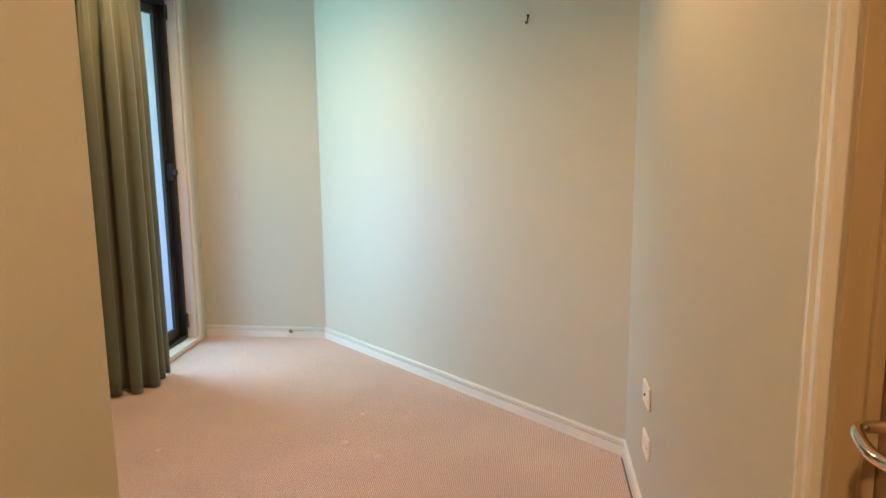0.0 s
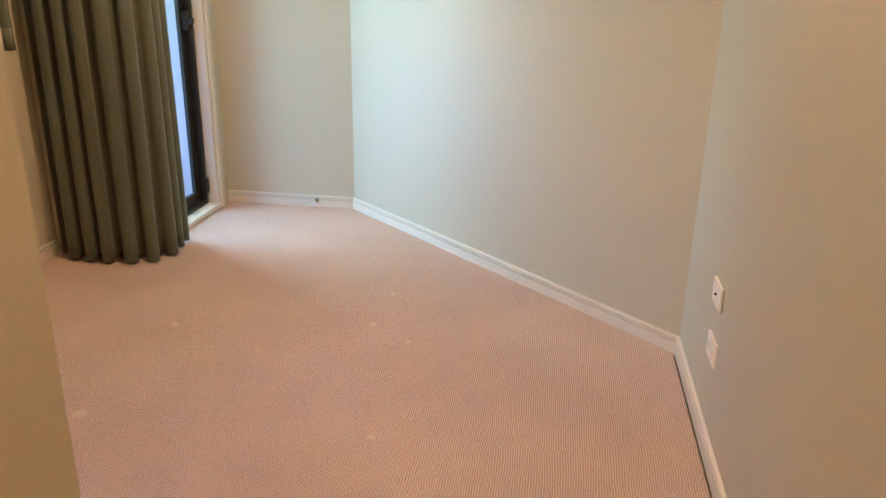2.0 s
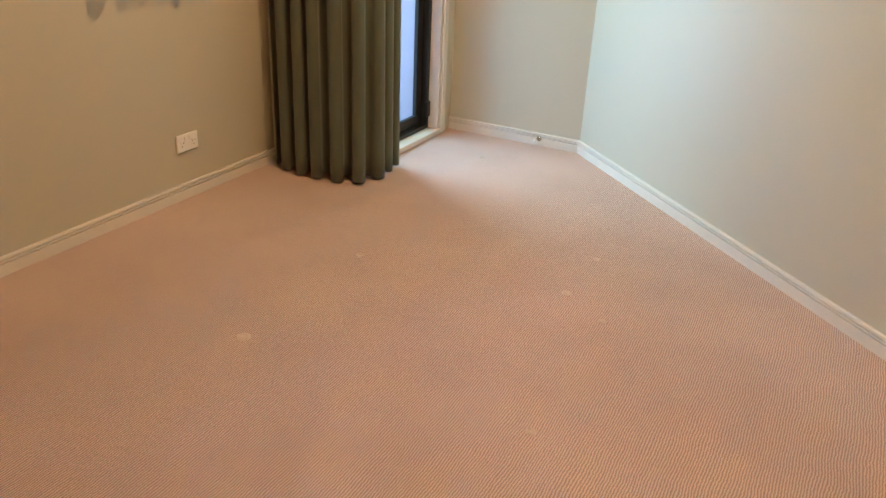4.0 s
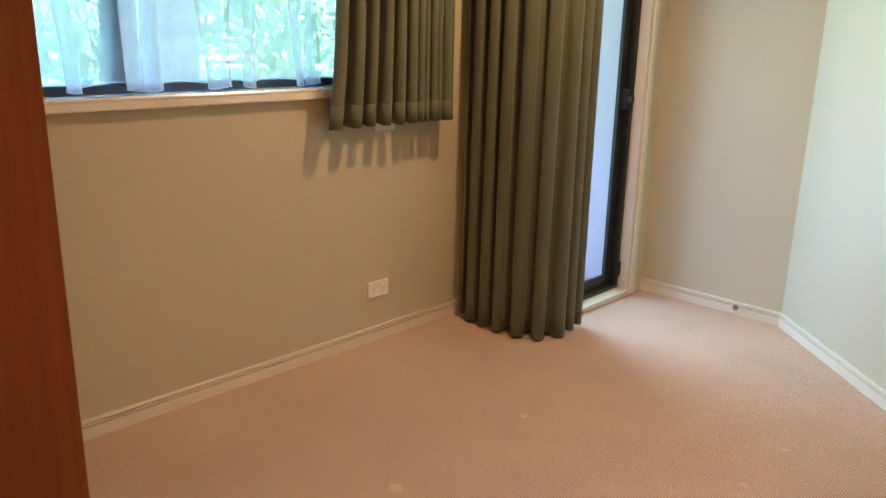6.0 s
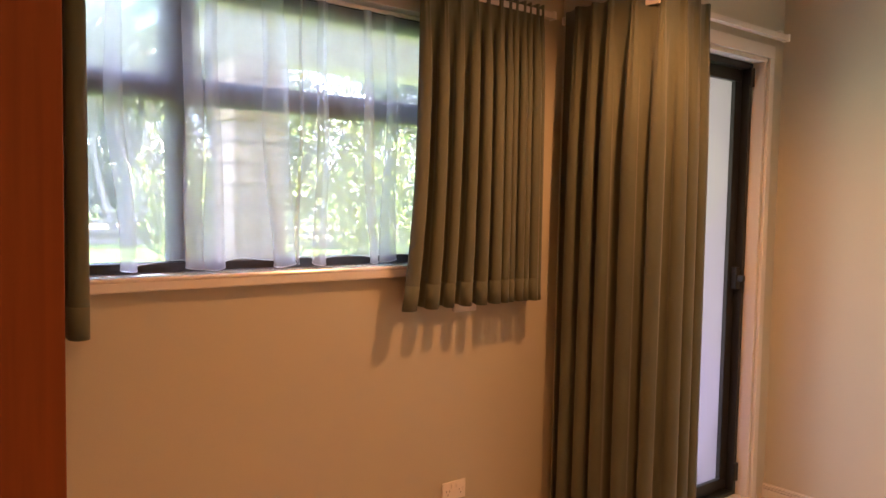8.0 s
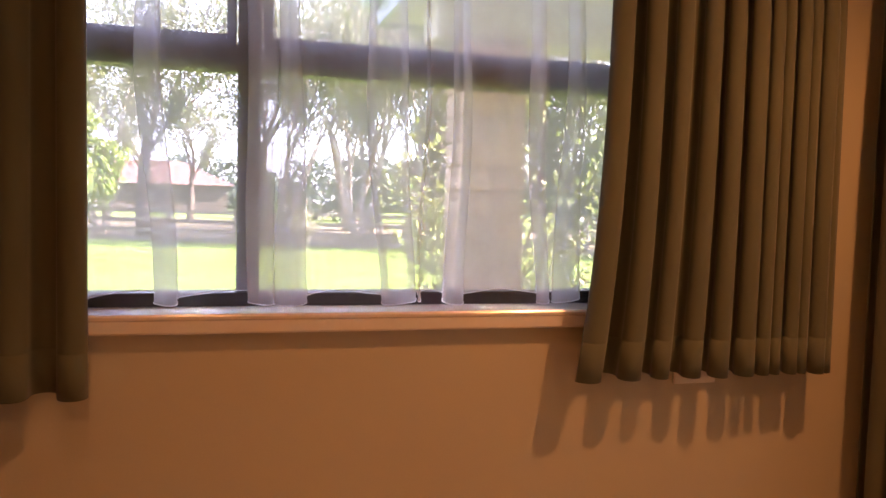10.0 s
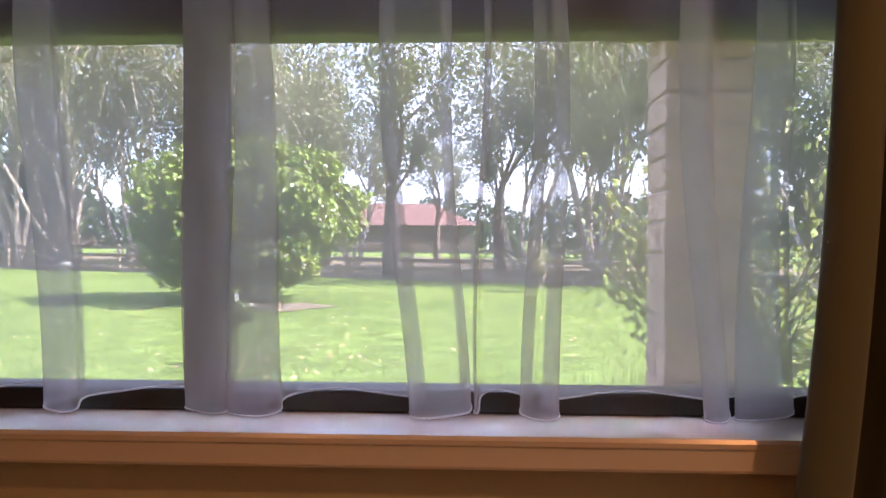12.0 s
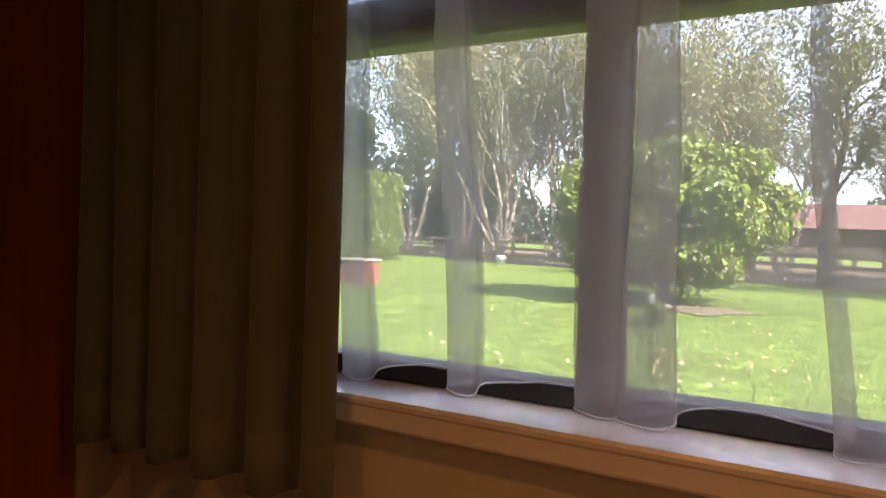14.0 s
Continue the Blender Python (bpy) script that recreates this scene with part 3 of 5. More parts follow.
# ---- inner door on the right of the entry ----
def build_inner_door():
    y0, y1, z0, z1 = IDOOR
    d = tagged(new("door_2"), "varnished brown timber door with a chrome lever handle, closed", "door", "", "structure")
    d.location = (RX + 0.06, 0.5 * (y0 + y1), 0)
    off = Matrix.Translation(-d.location)

    def add(name, bm, material, parent=d, label="", smooth=False):
        bm.transform(off)
        return part(name, bm, material, parent, label, smooth)

    prof = [(0, 0), (0.0, 0.014), (0.006, 0.018), (0.022, 0.018), (0.024, 0.008), (0.030, 0.008), (0.032, 0.022), (0.042, 0.022), (0.044, 0.009), (0.048, 0.009), (0.050, 0.018), (0.062, 0.016), (0.068, 0.010), (0.068, 0.0)]
    for yy, sgn in ((y1, 1), (y0, -1)):
        bm = bmesh.new()
        rings = [[bm.verts.new((RX - h - 0.0005, yy + sgn * o, z)) for o, h in prof] for z in (0.0, z1 + 0.0)]
        k = len(prof)
        for i in range(k - 1):
            bm.faces.new((rings[0][i], rings[0][i + 1], rings[1][i + 1], rings[1][i]))
        bm.faces.new(rings[0])
        bm.faces.new(rings[1])
        bmesh.ops.recalc_face_normals(bm, faces=bm.faces)
        add("architrave", bm, TRIM)
    add("architrave", boxes((RX - 0.02, RX - 0.0005, y0 - 0.068, y1 + 0.068, z1 + 0.001, z1 + 0.069), bevel=0.004), TRIM)
    add("jamb", boxes((RX, RX + 0.14, y1 - 0.022, y1 - 0.001, 0, z1 - 0.02), (RX, RX + 0.14, y0 + 0.001, y0 + 0.022, 0, z1 - 0.02), (RX, RX + 0.14, y0 + 0.001, y1 - 0.001, z1 - 0.02, z1 - 0.001), bevel=0.002), JAMB_SHADE, d, "painted jamb with warm shade put into its golden colour")
    add("door_stop", boxes((RX + 0.035, RX + 0.052, y1 - 0.034, y1 - 0.022, 0, z1 - 0.02)), JAMB_SHADE)
    leaf = add("leaf", boxes((RX + 0.054, RX + 0.092, y0 + 0.024, y1 - 0.025, 0.012, z1 - 0.024), bevel=0.002), DOORWOOD)
    bm = bmesh.new()
    hy, hz, hx = y1 - 0.095, 1.02, RX + 0.054
    disc(bm, (hx, hy, hz), (-1, 0, 0), 0.027, 0.009, 24)
    add("rose", bm, CHROME, leaf, "chrome rose", True)
    bm = bmesh.new()
    pts = smooth_path([(hx - 0.008, hy, hz), (hx - 0.045, hy, hz), (hx - 0.062, hy - 0.02, hz), (hx - 0.064, hy - 0.07, hz - 0.006), (hx - 0.050, hy - 0.118, hz - 0.002), (hx - 0.030, hy - 0.126, hz)], 6)
    tube(bm, pts, [0.008] * len(pts), 12)
    add("handle", bm, CHROME, leaf, "curved chrome lever", True)


build_inner_door()


# ---- curtains ----
def fold_line(length, widths, rng, widen=0.0):
    """Fold phase at each arc length: folds of uneven width."""
    s, ph, out = 0.0, 0.0, [(0.0, 0.0)]
    while s < length:
        w = rng.uniform(*widths) * (1 + widen * (s / length - 0.5))
        s, ph = s + w, ph + 2 * math.pi
        out.append((s, ph))
    return out


def phase_at(table, s):
    for (a, p), (b, q) in zip(table, table[1:]):
        if s <= b:
            return p + (q - p) * (s - a) / (b - a)
    return table[-1][1]


def drape(path, z0, z1, widths, amp, seed, flare=0.0, steps=260, rows=26, sag=0.007, flare_end=0.0, widen=0.0):
    """A pleated cloth that hangs from a level path. flare: how far the foot of the first edge swings out along the path."""
    rng = random.Random(seed)
    P = smooth_path([(x, y, 0) for x, y in path], 10) if len(path) > 2 else [Vector((*p, 0)) for p in path]
    acc = [0.0]
    for a, b in zip(P, P[1:]):
        acc.append(acc[-1] + (b - a).length)
    L = acc[-1]

    def point(s):
        s = min(max(s, 0), L)
        i = max(k for k in range(len(acc) - 1) if acc[k] <= s + 1e-9)
        t = (s - acc[i]) / (acc[i + 1] - acc[i])
        p = P[i].lerp(P[i + 1], t)
        d = (P[min(i + 2, len(P) - 1)] - P[max(i - 1, 0)]).normalized()
        return p, d

    table = fold_line(L, widths, rng, widen)
    nfold = len(table)
    amps = [rng.uniform(0.65, 1.2) for _ in range(nfold + 1)]
    lean = [rng.uniform(-0.6, 0.6) for _ in range(nfold + 1)]
    bm = bmesh.new()
    grid = []
    for r in range(rows + 1):
        v = r / rows
        z = z0 + (z1 - z0) * v
        row = []
        for k in range(steps + 1):
            s = L * k / steps
            ph = phase_at(table, s)
            f = int(ph / (2 * math.pi))
            fr = ph / (2 * math.pi) - f
            A = amps[f] * (1 - fr) + amps[f + 1] * fr
            ph2 = ph + (1 - v) * (lean[f] * (1 - fr) + lean[f + 1] * fr)
            p, d = point(s)
            nrm = Vector((-d.y, d.x, 0))
            head = min(1.0, max(0.0, (0.962 - v) / 0.22)) ** 0.7
            c = math.sin(ph2)
            shaped = c * (0.55 + 0.45 * abs(c))
            pinch = 0.55 * max(0.0, math.sin(ph)) ** 6 * (1 + 0.5 * math.sin(7 * ph)) - 0.1
            o = amp * A * (head * shaped * (0.75 + 0.35 * (1 - v)) + (1 - head) * pinch)
            t = amp * 0.35 * A * math.sin(2 * ph2) * head
            t += flare * (1 - v) ** 1.5 * (1 - s / L) ** 2
            t -= flare_end * (1 - v) ** 3 * (s / L) ** 2
            q = p + nrm * o - d * t
            zz = z + (sag * (0.5 - 0.5 * c) * (1 - v) ** 8) + (0.004 * math.sin(ph) * (v > 0.97))
            row.append(bm.verts.new((q.x, q.y, zz)))
        grid.append(row)
    for r in range(rows):
        for k in range(steps):
            bm.faces.new((grid[r][k], grid[r][k + 1], grid[r + 1][k + 1], grid[r + 1][k]))
    return bm


def curtain(name, label, path, z0, z1, widths, amp, seed, flare=0.0, steps=260, group="olive drapes", flare_end=0.0, widen=0.0):
    c = thing(name, label, "curtain", group, (path[0][0], path[0][1], z0))
    bm = drape(path, z0, z1, widths, amp, seed, flare, steps, flare_end=flare_end, widen=widen)
    bm.transform(Matrix.Translation(-Vector(c.location)))
    cloth = part("cloth", bm, CURTAIN, c, "", True)
    if z0 > 0.5:
        bm = drape(path, z0, z1, widths, amp, seed, flare, steps, flare_end=flare_end, widen=widen)
        low = [v for v in bm.verts if v.co.z > z0 + 0.10]
        bmesh.ops.delete(bm, geom=low, context="VERTS")
        bm.transform(Matrix.Translation(-Vector(c.location)))
        hem = part("hem", bm, CURTAIN, c, "doubled sewn hem", True)
        hm = hem.modifiers.new("thickness", "SOLIDIFY")
        hm.thickness, hm.offset = 0.0032, 0
    mod = cloth.modifiers.new("thickness", "SOLIDIFY")
    mod.thickness, mod.offset = 0.003, 0
    return c


# the way runs so that its left side looks into the room
curtain("long_curtain", "floor-length olive-grey pinch-pleated drape stacked beside the glass door", [(-2.23, 3.175), (-2.215, 3.08), (-2.205, 2.97), (-2.23, 2.875), (-2.38, 2.82), (-2.56, 2.818), (-2.68, 2.835)], 0.012, 2.165, (0.080, 0.120), 0.036, 3, steps=340)
curtain("short_curtain", "sill-length olive-grey pinch-pleated drape drawn to the side of the window", [(WX + 0.08, 2.69), (WX + 0.08, 2.078)], 0.985, 2.16, (0.045, 0.085), 0.034, 8, flare_end=0.062, widen=1.1)
curtain("short_curtain", "sill-length olive-grey drape with a wide flat leading edge", [(WX + 0.066, 0.972), (WX + 0.066, 0.40)], 0.985, 2.16, (0.085, 0.14), 0.026, 21)


def rail(name, label, pts, z):
    t = thing(name, label, "curtain rail", "curtain rails", (pts[0][0], pts[0][1], z))
    bm = sweep(pts, [(-0.014, -0.012), (0.014, -0.012), (0.014, 0.012), (0.008, 0.014), (-0.008, 0.014), (-0.014, 0.012)])
    bm.transform(Matrix.Translation((-pts[0][0], -pts[0][1], 0)))
    part("track", bm, TRIM, t)
    for x, y in (pts[0], pts[-1]):
        part("end_cap", boxes((x - pts[0][0] - 0.017, x - pts[0][0] + 0.017, y - pts[0][1] - 0.006, y - pts[0][1] + 0.006, -0.015, 0.017), bevel=0.002), PLASTIC, t)
    return t


r = rail("curtain_rail", "cream metal curtain track above the glass door", [(-2.245, 3.815), (-2.245, 2.86), (-2.70, 2.86)], 2.135)
for yy in (3.78, 3.1):
    part("bracket", boxes((DX + 0.0 - (-2.245), 0.0, yy - 3.815 - 0.012, yy - 3.815 + 0.012, 0.012, 0.03), bevel=0.002), TRIM, r)
r = rail("curtain_rail", "cream metal curtain track above the window", [(WX + 0.07, 2.76), (WX + 0.07, 0.36)], 2.135)
for yy in (2.70, 1.53, 0.42):
    part("bracket", boxes((-0.07, 0.0, yy - 2.76 - 0.012, yy - 2.76 + 0.012, 0.012, 0.03), bevel=0.002), TRIM, r)


# ---- voile at the window ----
def build_sheer():
    """Voile with flattened folds: the cloth doubles back on itself at each fold."""
    # foot from, foot to, head from, head to, flattened (doubled cloth) or open loop
    folds = [(0.745, 0.79, 0.745, 0.785, 1), (0.90, 0.955, 0.885, 0.915, 1), (1.094, 1.138, 1.054, 1.103, 1), (1.285, 1.338, 1.278, 1.336, 1), (1.344, 1.412, 1.348, 1.391, 1), (1.575, 1.655, 1.535, 1.630, 0), (1.664, 1.669, 1.672, 1.682, 1), (1.726, 1.776, 1.738, 1.782, 0), (1.955, 1.985, 1.923, 1.962, 1), (1.998, 2.066, 2.019, 2.065, 1), (2.18, 2.23, 2.17, 2.21, 1)]
    XF, XM, XB = WX - 0.030, WX - 0.043, WX - 0.060
    t = thing("sheer_curtain", "white translucent voile curtain in loose folds with a rolled hem", "curtain", "", (XM, 1.53, 1.15))
    z0, z1, rows = 1.152, 2.04, 22
    bm = bmesh.new()
    grid = []
    for r in range(rows + 1):
        v = r / rows
        pts = [(XB, 0.725, 0)]
        for a, b, at, bt, flat in folds:
            k = min(1.0, v / 0.56)
            k = k * k * (3 - 2 * k) * 0.4 + k * 0.6
            wob = 0.004 * math.sin(9 * v + 17 * a)
            aa, bb = a + (at - a) * k + wob, b + (bt - b) * k + wob
            squeeze = 1 - 0.45 * max(0.0, v - 0.56)
            bb = aa + (bb - aa) * squeeze
            front = XF - 0.008 * v
            pts.append((XB, (pts[-1][1] + aa) / 2, 0))
            if not flat:
                pts += [(XB + 0.006, aa + 0.016, 0), (XM, aa + 0.004, 0), (front - 0.004, aa, 0), (front + 0.004, aa + 0.012, 0), (front + 0.008, (aa + bb) / 2, 0), (front + 0.004, bb - 0.010, 0), (front - 0.004, bb, 0), (XM, bb - 0.003, 0), (XB + 0.006, bb - 0.014, 0)]
                continue
            pts += [(XB + 0.004, bb - 0.004, 0), (XM, (aa + bb) / 2, 0), (XM + 0.004, aa + 0.003, 0), (front, aa - 0.001, 0), (front + 0.006, (aa + bb) / 2, 0), (front, bb, 0), (XM - 0.01, bb + 0.004, 0)]
        pts.append((XB, 2.325, 0))
        line = smooth_path(pts, 8)
        lift = [0.027 * min(1.0, max(0.0, 1 - (p.x - XB) / (XF - XB))) for p in line]
        for _ in range(5):
            lift = [sum(lift[max(0, i - 3):i + 4]) / len(lift[max(0, i - 3):i + 4]) for i in range(len(lift))]
        row = []
        for p, up in zip(line, lift):
            zz = z0 + (z1 - z0) * v + (up + 0.004 * math.sin(p.y * 31)) * (1 - v) ** 8
            ripple = 0.0022 * math.sin(96 * p.y + 5 * v) * (0.5 + 0.5 * math.sin(13 * p.y + 2)) + 0.0015 * math.sin(40 * p.y + 11 * v)
            row.append(bm.verts.new((p.x + ripple, p.y, zz)))
        grid.append(row)
    for r in range(rows):
        for k in range(len(grid[0]) - 1):
            bm.faces.new((grid[r][k], grid[r][k + 1], grid[r + 1][k + 1], grid[r + 1][k]))
    edge = [v.co.copy() for v in grid[0]]
    off = Matrix.Translation(-Vector(t.location))
    bm.transform(off)
    part("voile", bm, SHEER, t, "", True)
    bm = bmesh.new()
    tube(bm, edge[::2], [0.0016] * len(edge[::2]), 5)
    bm.transform(off)
    part("hem", bm, HEM, t, "white rolled hem", True)
    bm = boxes((XM - 0.006, XM + 0.006, 0.74, 2.32, 2.04, 2.052))
    bm.transform(off)
    part("rod", bm, TRIM, t)


build_sheer()


# ---- plates and small fittings ----
def plate(name, label, category, m, w, h, rockers, knobs=()):
    """A wall plate facing its own +x, w wide along y."""
    t = thing(name, label, category, "wall plates")
    part("faceplate", boxes((0.001, 0.010, -w / 2, w / 2, -h / 2, h / 2), bevel=0.003), PLASTIC, t)
    for y, z in rockers:
        part("switch", boxes((0.010, 0.014, y - 0.006, y + 0.006, z - 0.009, z + 0.009), bevel=0.0015), PLASTIC, t)
    for y, z in knobs:
        bm = bmesh.new()
        disc(bm, (0.009, y, z), (1, 0, 0), 0.004, 0.003, 12)
        part("screw_cap", bm, PLASTIC, t)
    t.matrix_world = m
    return t


def slots(t, y, z):
    for a, b, ang in ((-0.008, 0.006, 0.5), (0.008, 0.006, -0.5), (0, -0.009, 0)):
        bm = boxes((0.0, 0.0008, -0.0009, 0.0009, -0.0038, 0.0038))
        bm.transform(Matrix.Translation((0.0098, y + a, z + b)) @ Matrix.Rotation(ang, 4, "X"))
        part("pin_slot", bm, FENCE, t)


g = plate("power_point", "white double power point on the window wall", "power point", pose(WX, 2.338, 0.243), 0.117, 0.074, [(-0.012, 0.02), (0.012, 0.02)], [(-0.05, 0.0), (0.05, 0.0)])
slots(g, -0.032, -0.004)
slots(g, 0.032, -0.004)
g = plate("power_point", "white power point half hidden under the short drape", "power point", pose(WX, 2.375, 0.985), 0.117, 0.074, [(0.0, 0.02)], [])
g = plate("wall_plate", "white aerial plate on the wall", "wall plate", pose(RX, 1.830, 0.463, 0, 0, 180), 0.117, 0.074, [], [(0.05, 0.0), (-0.05, 0.0)])
bm = bmesh.new()
disc(bm, (0.009, 0, 0), (1, 0, 0), 0.004, 0.006, 14)
part("socket", bm, DARK, g)
g = plate("power_point", "white double power point with switches on the wall", "power point", pose(RX, 1.802, 0.300, 0, 0, 180), 0.117, 0.074, [(-0.012, 0.02), (0.012, 0.02)], [])
slots(g, -0.032, -0.004)
slots(g, 0.032, -0.004)


def build_doorstop():
    t = thing("door_stop", "small white and chrome door stop on the skirting", "door stop", "", (-1.748, NY - 0.0135, 0.040))
    bm = bmesh.new()
    disc(bm, (0, 0, 0), (0, -1, 0), 0.014, 0.004, 16)
    part("base", bm, CHROME, t, "", True)
    bm = bmesh.new()
    tube(bm, [(0, -0.004, 0), (0, -0.03, 0), (0, -0.055, 0)], [0.006, 0.005, 0.006], 12)
    part("stem", bm, CHROME, t, "", True)
    bm = bmesh.new()
    tube(bm, [(0, -0.055, 0), (0, -0.06, 0), (0, -0.070, 0), (0, -0.074, 0)], [0.009, 0.012, 0.012, 0.009], 14)
    part("tip", bm, RUBBER, t, "white rubber tip", True)


build_doorstop()


def build_hook():
    d = (Vector((*DL, 0)) - Vector((*DR, 0))).normalized()
    n = Vector((-d.y, d.x, 0))
    base = Vector((*DR, 0)) + d * (Vector((-0.30, 2.72, 0)) - Vector((*DR, 0))).dot(d)
    t = thing("picture_hook", "small dark metal picture hook on the wall", "hook", "", (base.x, base.y, 1.77))
    bm = bmesh.new()
    tube(bm, smooth_path([n * 0.001 + Vector((0, 0, 0.016)), n * 0.006 + Vector((0, 0, 0.0)), n * 0.006 + Vector((0, 0, -0.012)), n * 0.014 + Vector((0, 0, -0.016)), n * 0.018 + Vector((0, 0, -0.008))], 4), [0.003] * 17, 8)
    part("wire", bm, DARK, t, "", True)
    bm = bmesh.new()
    disc(bm, Vector((0, 0, 0.016)), n, 0.005, 0.006, 10)
    part("nail_head", bm, DARK, t, "", True)


build_hook()


def build_closet_door():
    t = thing("closet_door", "tall red-stained timber closet door standing open", "door", "", (-2.10, SY, 0))
    part("leaf", boxes((-0.018, 0.018, 0.012, 0.78 - SY, 0.004, 2.06), bevel=0.003), REDWOOD, t)
    for z in (0.25, 1.05, 1.85):
        bm = bmesh.new()
        tube(bm, [(0.0, 0.006, z - 0.04), (0.0, 0.006, z + 0.04)], [0.006, 0.006], 10)
        part("hinge", bm, CHROME, t, "", True)
    bm = bmesh.new()
    disc(bm, (-0.018, 0.46, 1.0), (-1, 0, 0), 0.014, 0.022, 16)
    part("knob", bm, CHROME, t, "", True)


build_closet_door()


def carpet_mark(x, y, r):
    """A dent that a furniture foot has left: a flattened ring of pile."""
    bm = bmesh.new()
    rings = []
    for rr, z in ((r, 0.0005), (r * 0.82, 0.004), (r * 0.6, 0.0045), (r * 0.45, 0.0012)):
        rings.append([bm.verts.new((x + rr * math.cos(a) * (1 + 0.1 * math.sin(3 * a)), y + rr * math.sin(a), z)) for a in (2 * math.pi * k / 18 for k in range(18))])
    for a, b in zip(rings, rings[1:]):
        for i in range(18):
            bm.faces.new((a[i], a[(i + 1) % 18], b[(i + 1) % 18], b[i]))
    bm.faces.new(rings[-1])
    tagged(part("carpet_dent", bm, PALE_PILE, None), "pale ring pressed into the carpet by furniture", "carpet mark", "carpet dents")


PALE_PILE = mat("pressed_carpet_pile", (0.66, 0.55, 0.45), 0.95, var=0.2, scale=60, fine=300, bump=0.6, bump_dist=0.002, spec=0.1)
carpet_mark(-1.795, 1.575, 0.024)
carpet_mark(-1.92, 3.53, 0.015)
for x, y, r in ((-1.81, 2.236, 0.017), (-1.043, 2.38, 0.018), (-0.863, 1.614, 0.016), (-0.875, 2.26, 0.014), (-1.035, 2.697, 0.012)):
    carpet_mark(x, y, r)
# thin dark strip laid in as the shade between carpet and skirting
struct("gap_shade_strip", boxes((RX - 0.0195, RX - 0.0145, IDOOR[1] + 0.072, DR[1] - 0.03, 0.0005, 0.004)), BARK_DARK, "dark strip standing in for the shadow gap between carpet and skirting", "carpet edge")


# ---- ceiling lamps ----
def downlight(x, y, watts):
    t = thing("downlight", "small white recessed ceiling downlight, switched on", "downlight", "downlights", (x, y, CEIL))
    bm = bmesh.new()
    rings = [[bm.verts.new((rr * math.cos(k * math.pi / 14), rr * math.sin(k * math.pi / 14), z)) for k in range(28)] for rr, z in ((0.055, -0.001), (0.053, -0.006), (0.042, -0.006), (0.038, -0.001))]
    for a, b in zip(rings, rings[1:]):
        for i in range(28):
            bm.faces.new((a[i], a[(i + 1) % 28], b[(i + 1) % 28], b[i]))
    part("ring", bm, PLASTIC, t, "", True)
    ld = bpy.data.lights.new("downlight_bulb", "SPOT")
    ld.energy, ld.color, ld.shadow_soft_size, ld.spot_size, ld.spot_blend = watts, LAMP_COLOR, 0.03, radians(150), 0.7
    lo = new("downlight_bulb", ld)
    lo.location = (x, y, CEIL - 0.02)


for x, y, w in LAMPS:
    downlight(x, y, w)


# ---- garden: ground ----
GZ = -0.30
bm = bmesh.new()
N = 60
span = [(-1) ** (k < 0) * (abs(k) / 30) ** 2.2 * 400 for k in range(-30, 31)]
vs = [[bm.verts.new((-14 + a, b, GZ + 0.05 * noise.noise(Vector((a * 0.12, b * 0.12, 3.0))) - (0.05 if abs(a) < 14 else 0))) for b in span] for a in span]
for i in range(N):
    for j in range(N):
        bm.faces.new((vs[i][j], vs[i + 1][j], vs[i + 1][j + 1], vs[i][j + 1]))
struct("ground", bm, LAWN, "mown green lawn with bare patches", "lawn", True)


def leaves(blobs, count, size, seed, shell=0.55):
    """Many single leaves, gathered in twiggy clumps on uneven blobs (centre, radii)."""
    rng = random.Random(seed)
    verts, faces = [], []
    weights = [r[0] * r[1] * r[2] for _, r in blobs]
    for _ in range(count):
        c, r = rng.choices(blobs, weights)[0]
        d = Vector((rng.gauss(0, 1), rng.gauss(0, 1), rng.gauss(0, 1))).normalized()
        q = rng.uniform(shell, 1.0) ** 0.6 * (0.85 + 0.35 * noise.noise(d * 2.3 + Vector(c)))
        p = Vector(c) + Vector((d.x * r[0], d.y * r[1], d.z * r[2])) * q
        n = (d + Vector((rng.gauss(0, 0.6), rng.gauss(0, 0.6), rng.gauss(0.35, 0.6)))).normalized()
        u = n.orthogonal().normalized()
        a = rng.uniform(0, 6.28)
        u = u * math.cos(a) + n.cross(u) * math.sin(a)
        w = n.cross(u)
        L = size * rng.uniform(0.7, 1.3)
        W = L * 0.36
        i = len(verts)
        verts += [p - u * L * 0.5, p + w * W + n * L * 0.1, p + u * L * 0.5, p - w * W + n * L * 0.1]
        faces += [(i, i + 1, i + 2), (i, i + 2, i + 3)]
    me = bpy.data.meshes.new("crown")
    me.from_pydata(verts, [], faces)
    return me


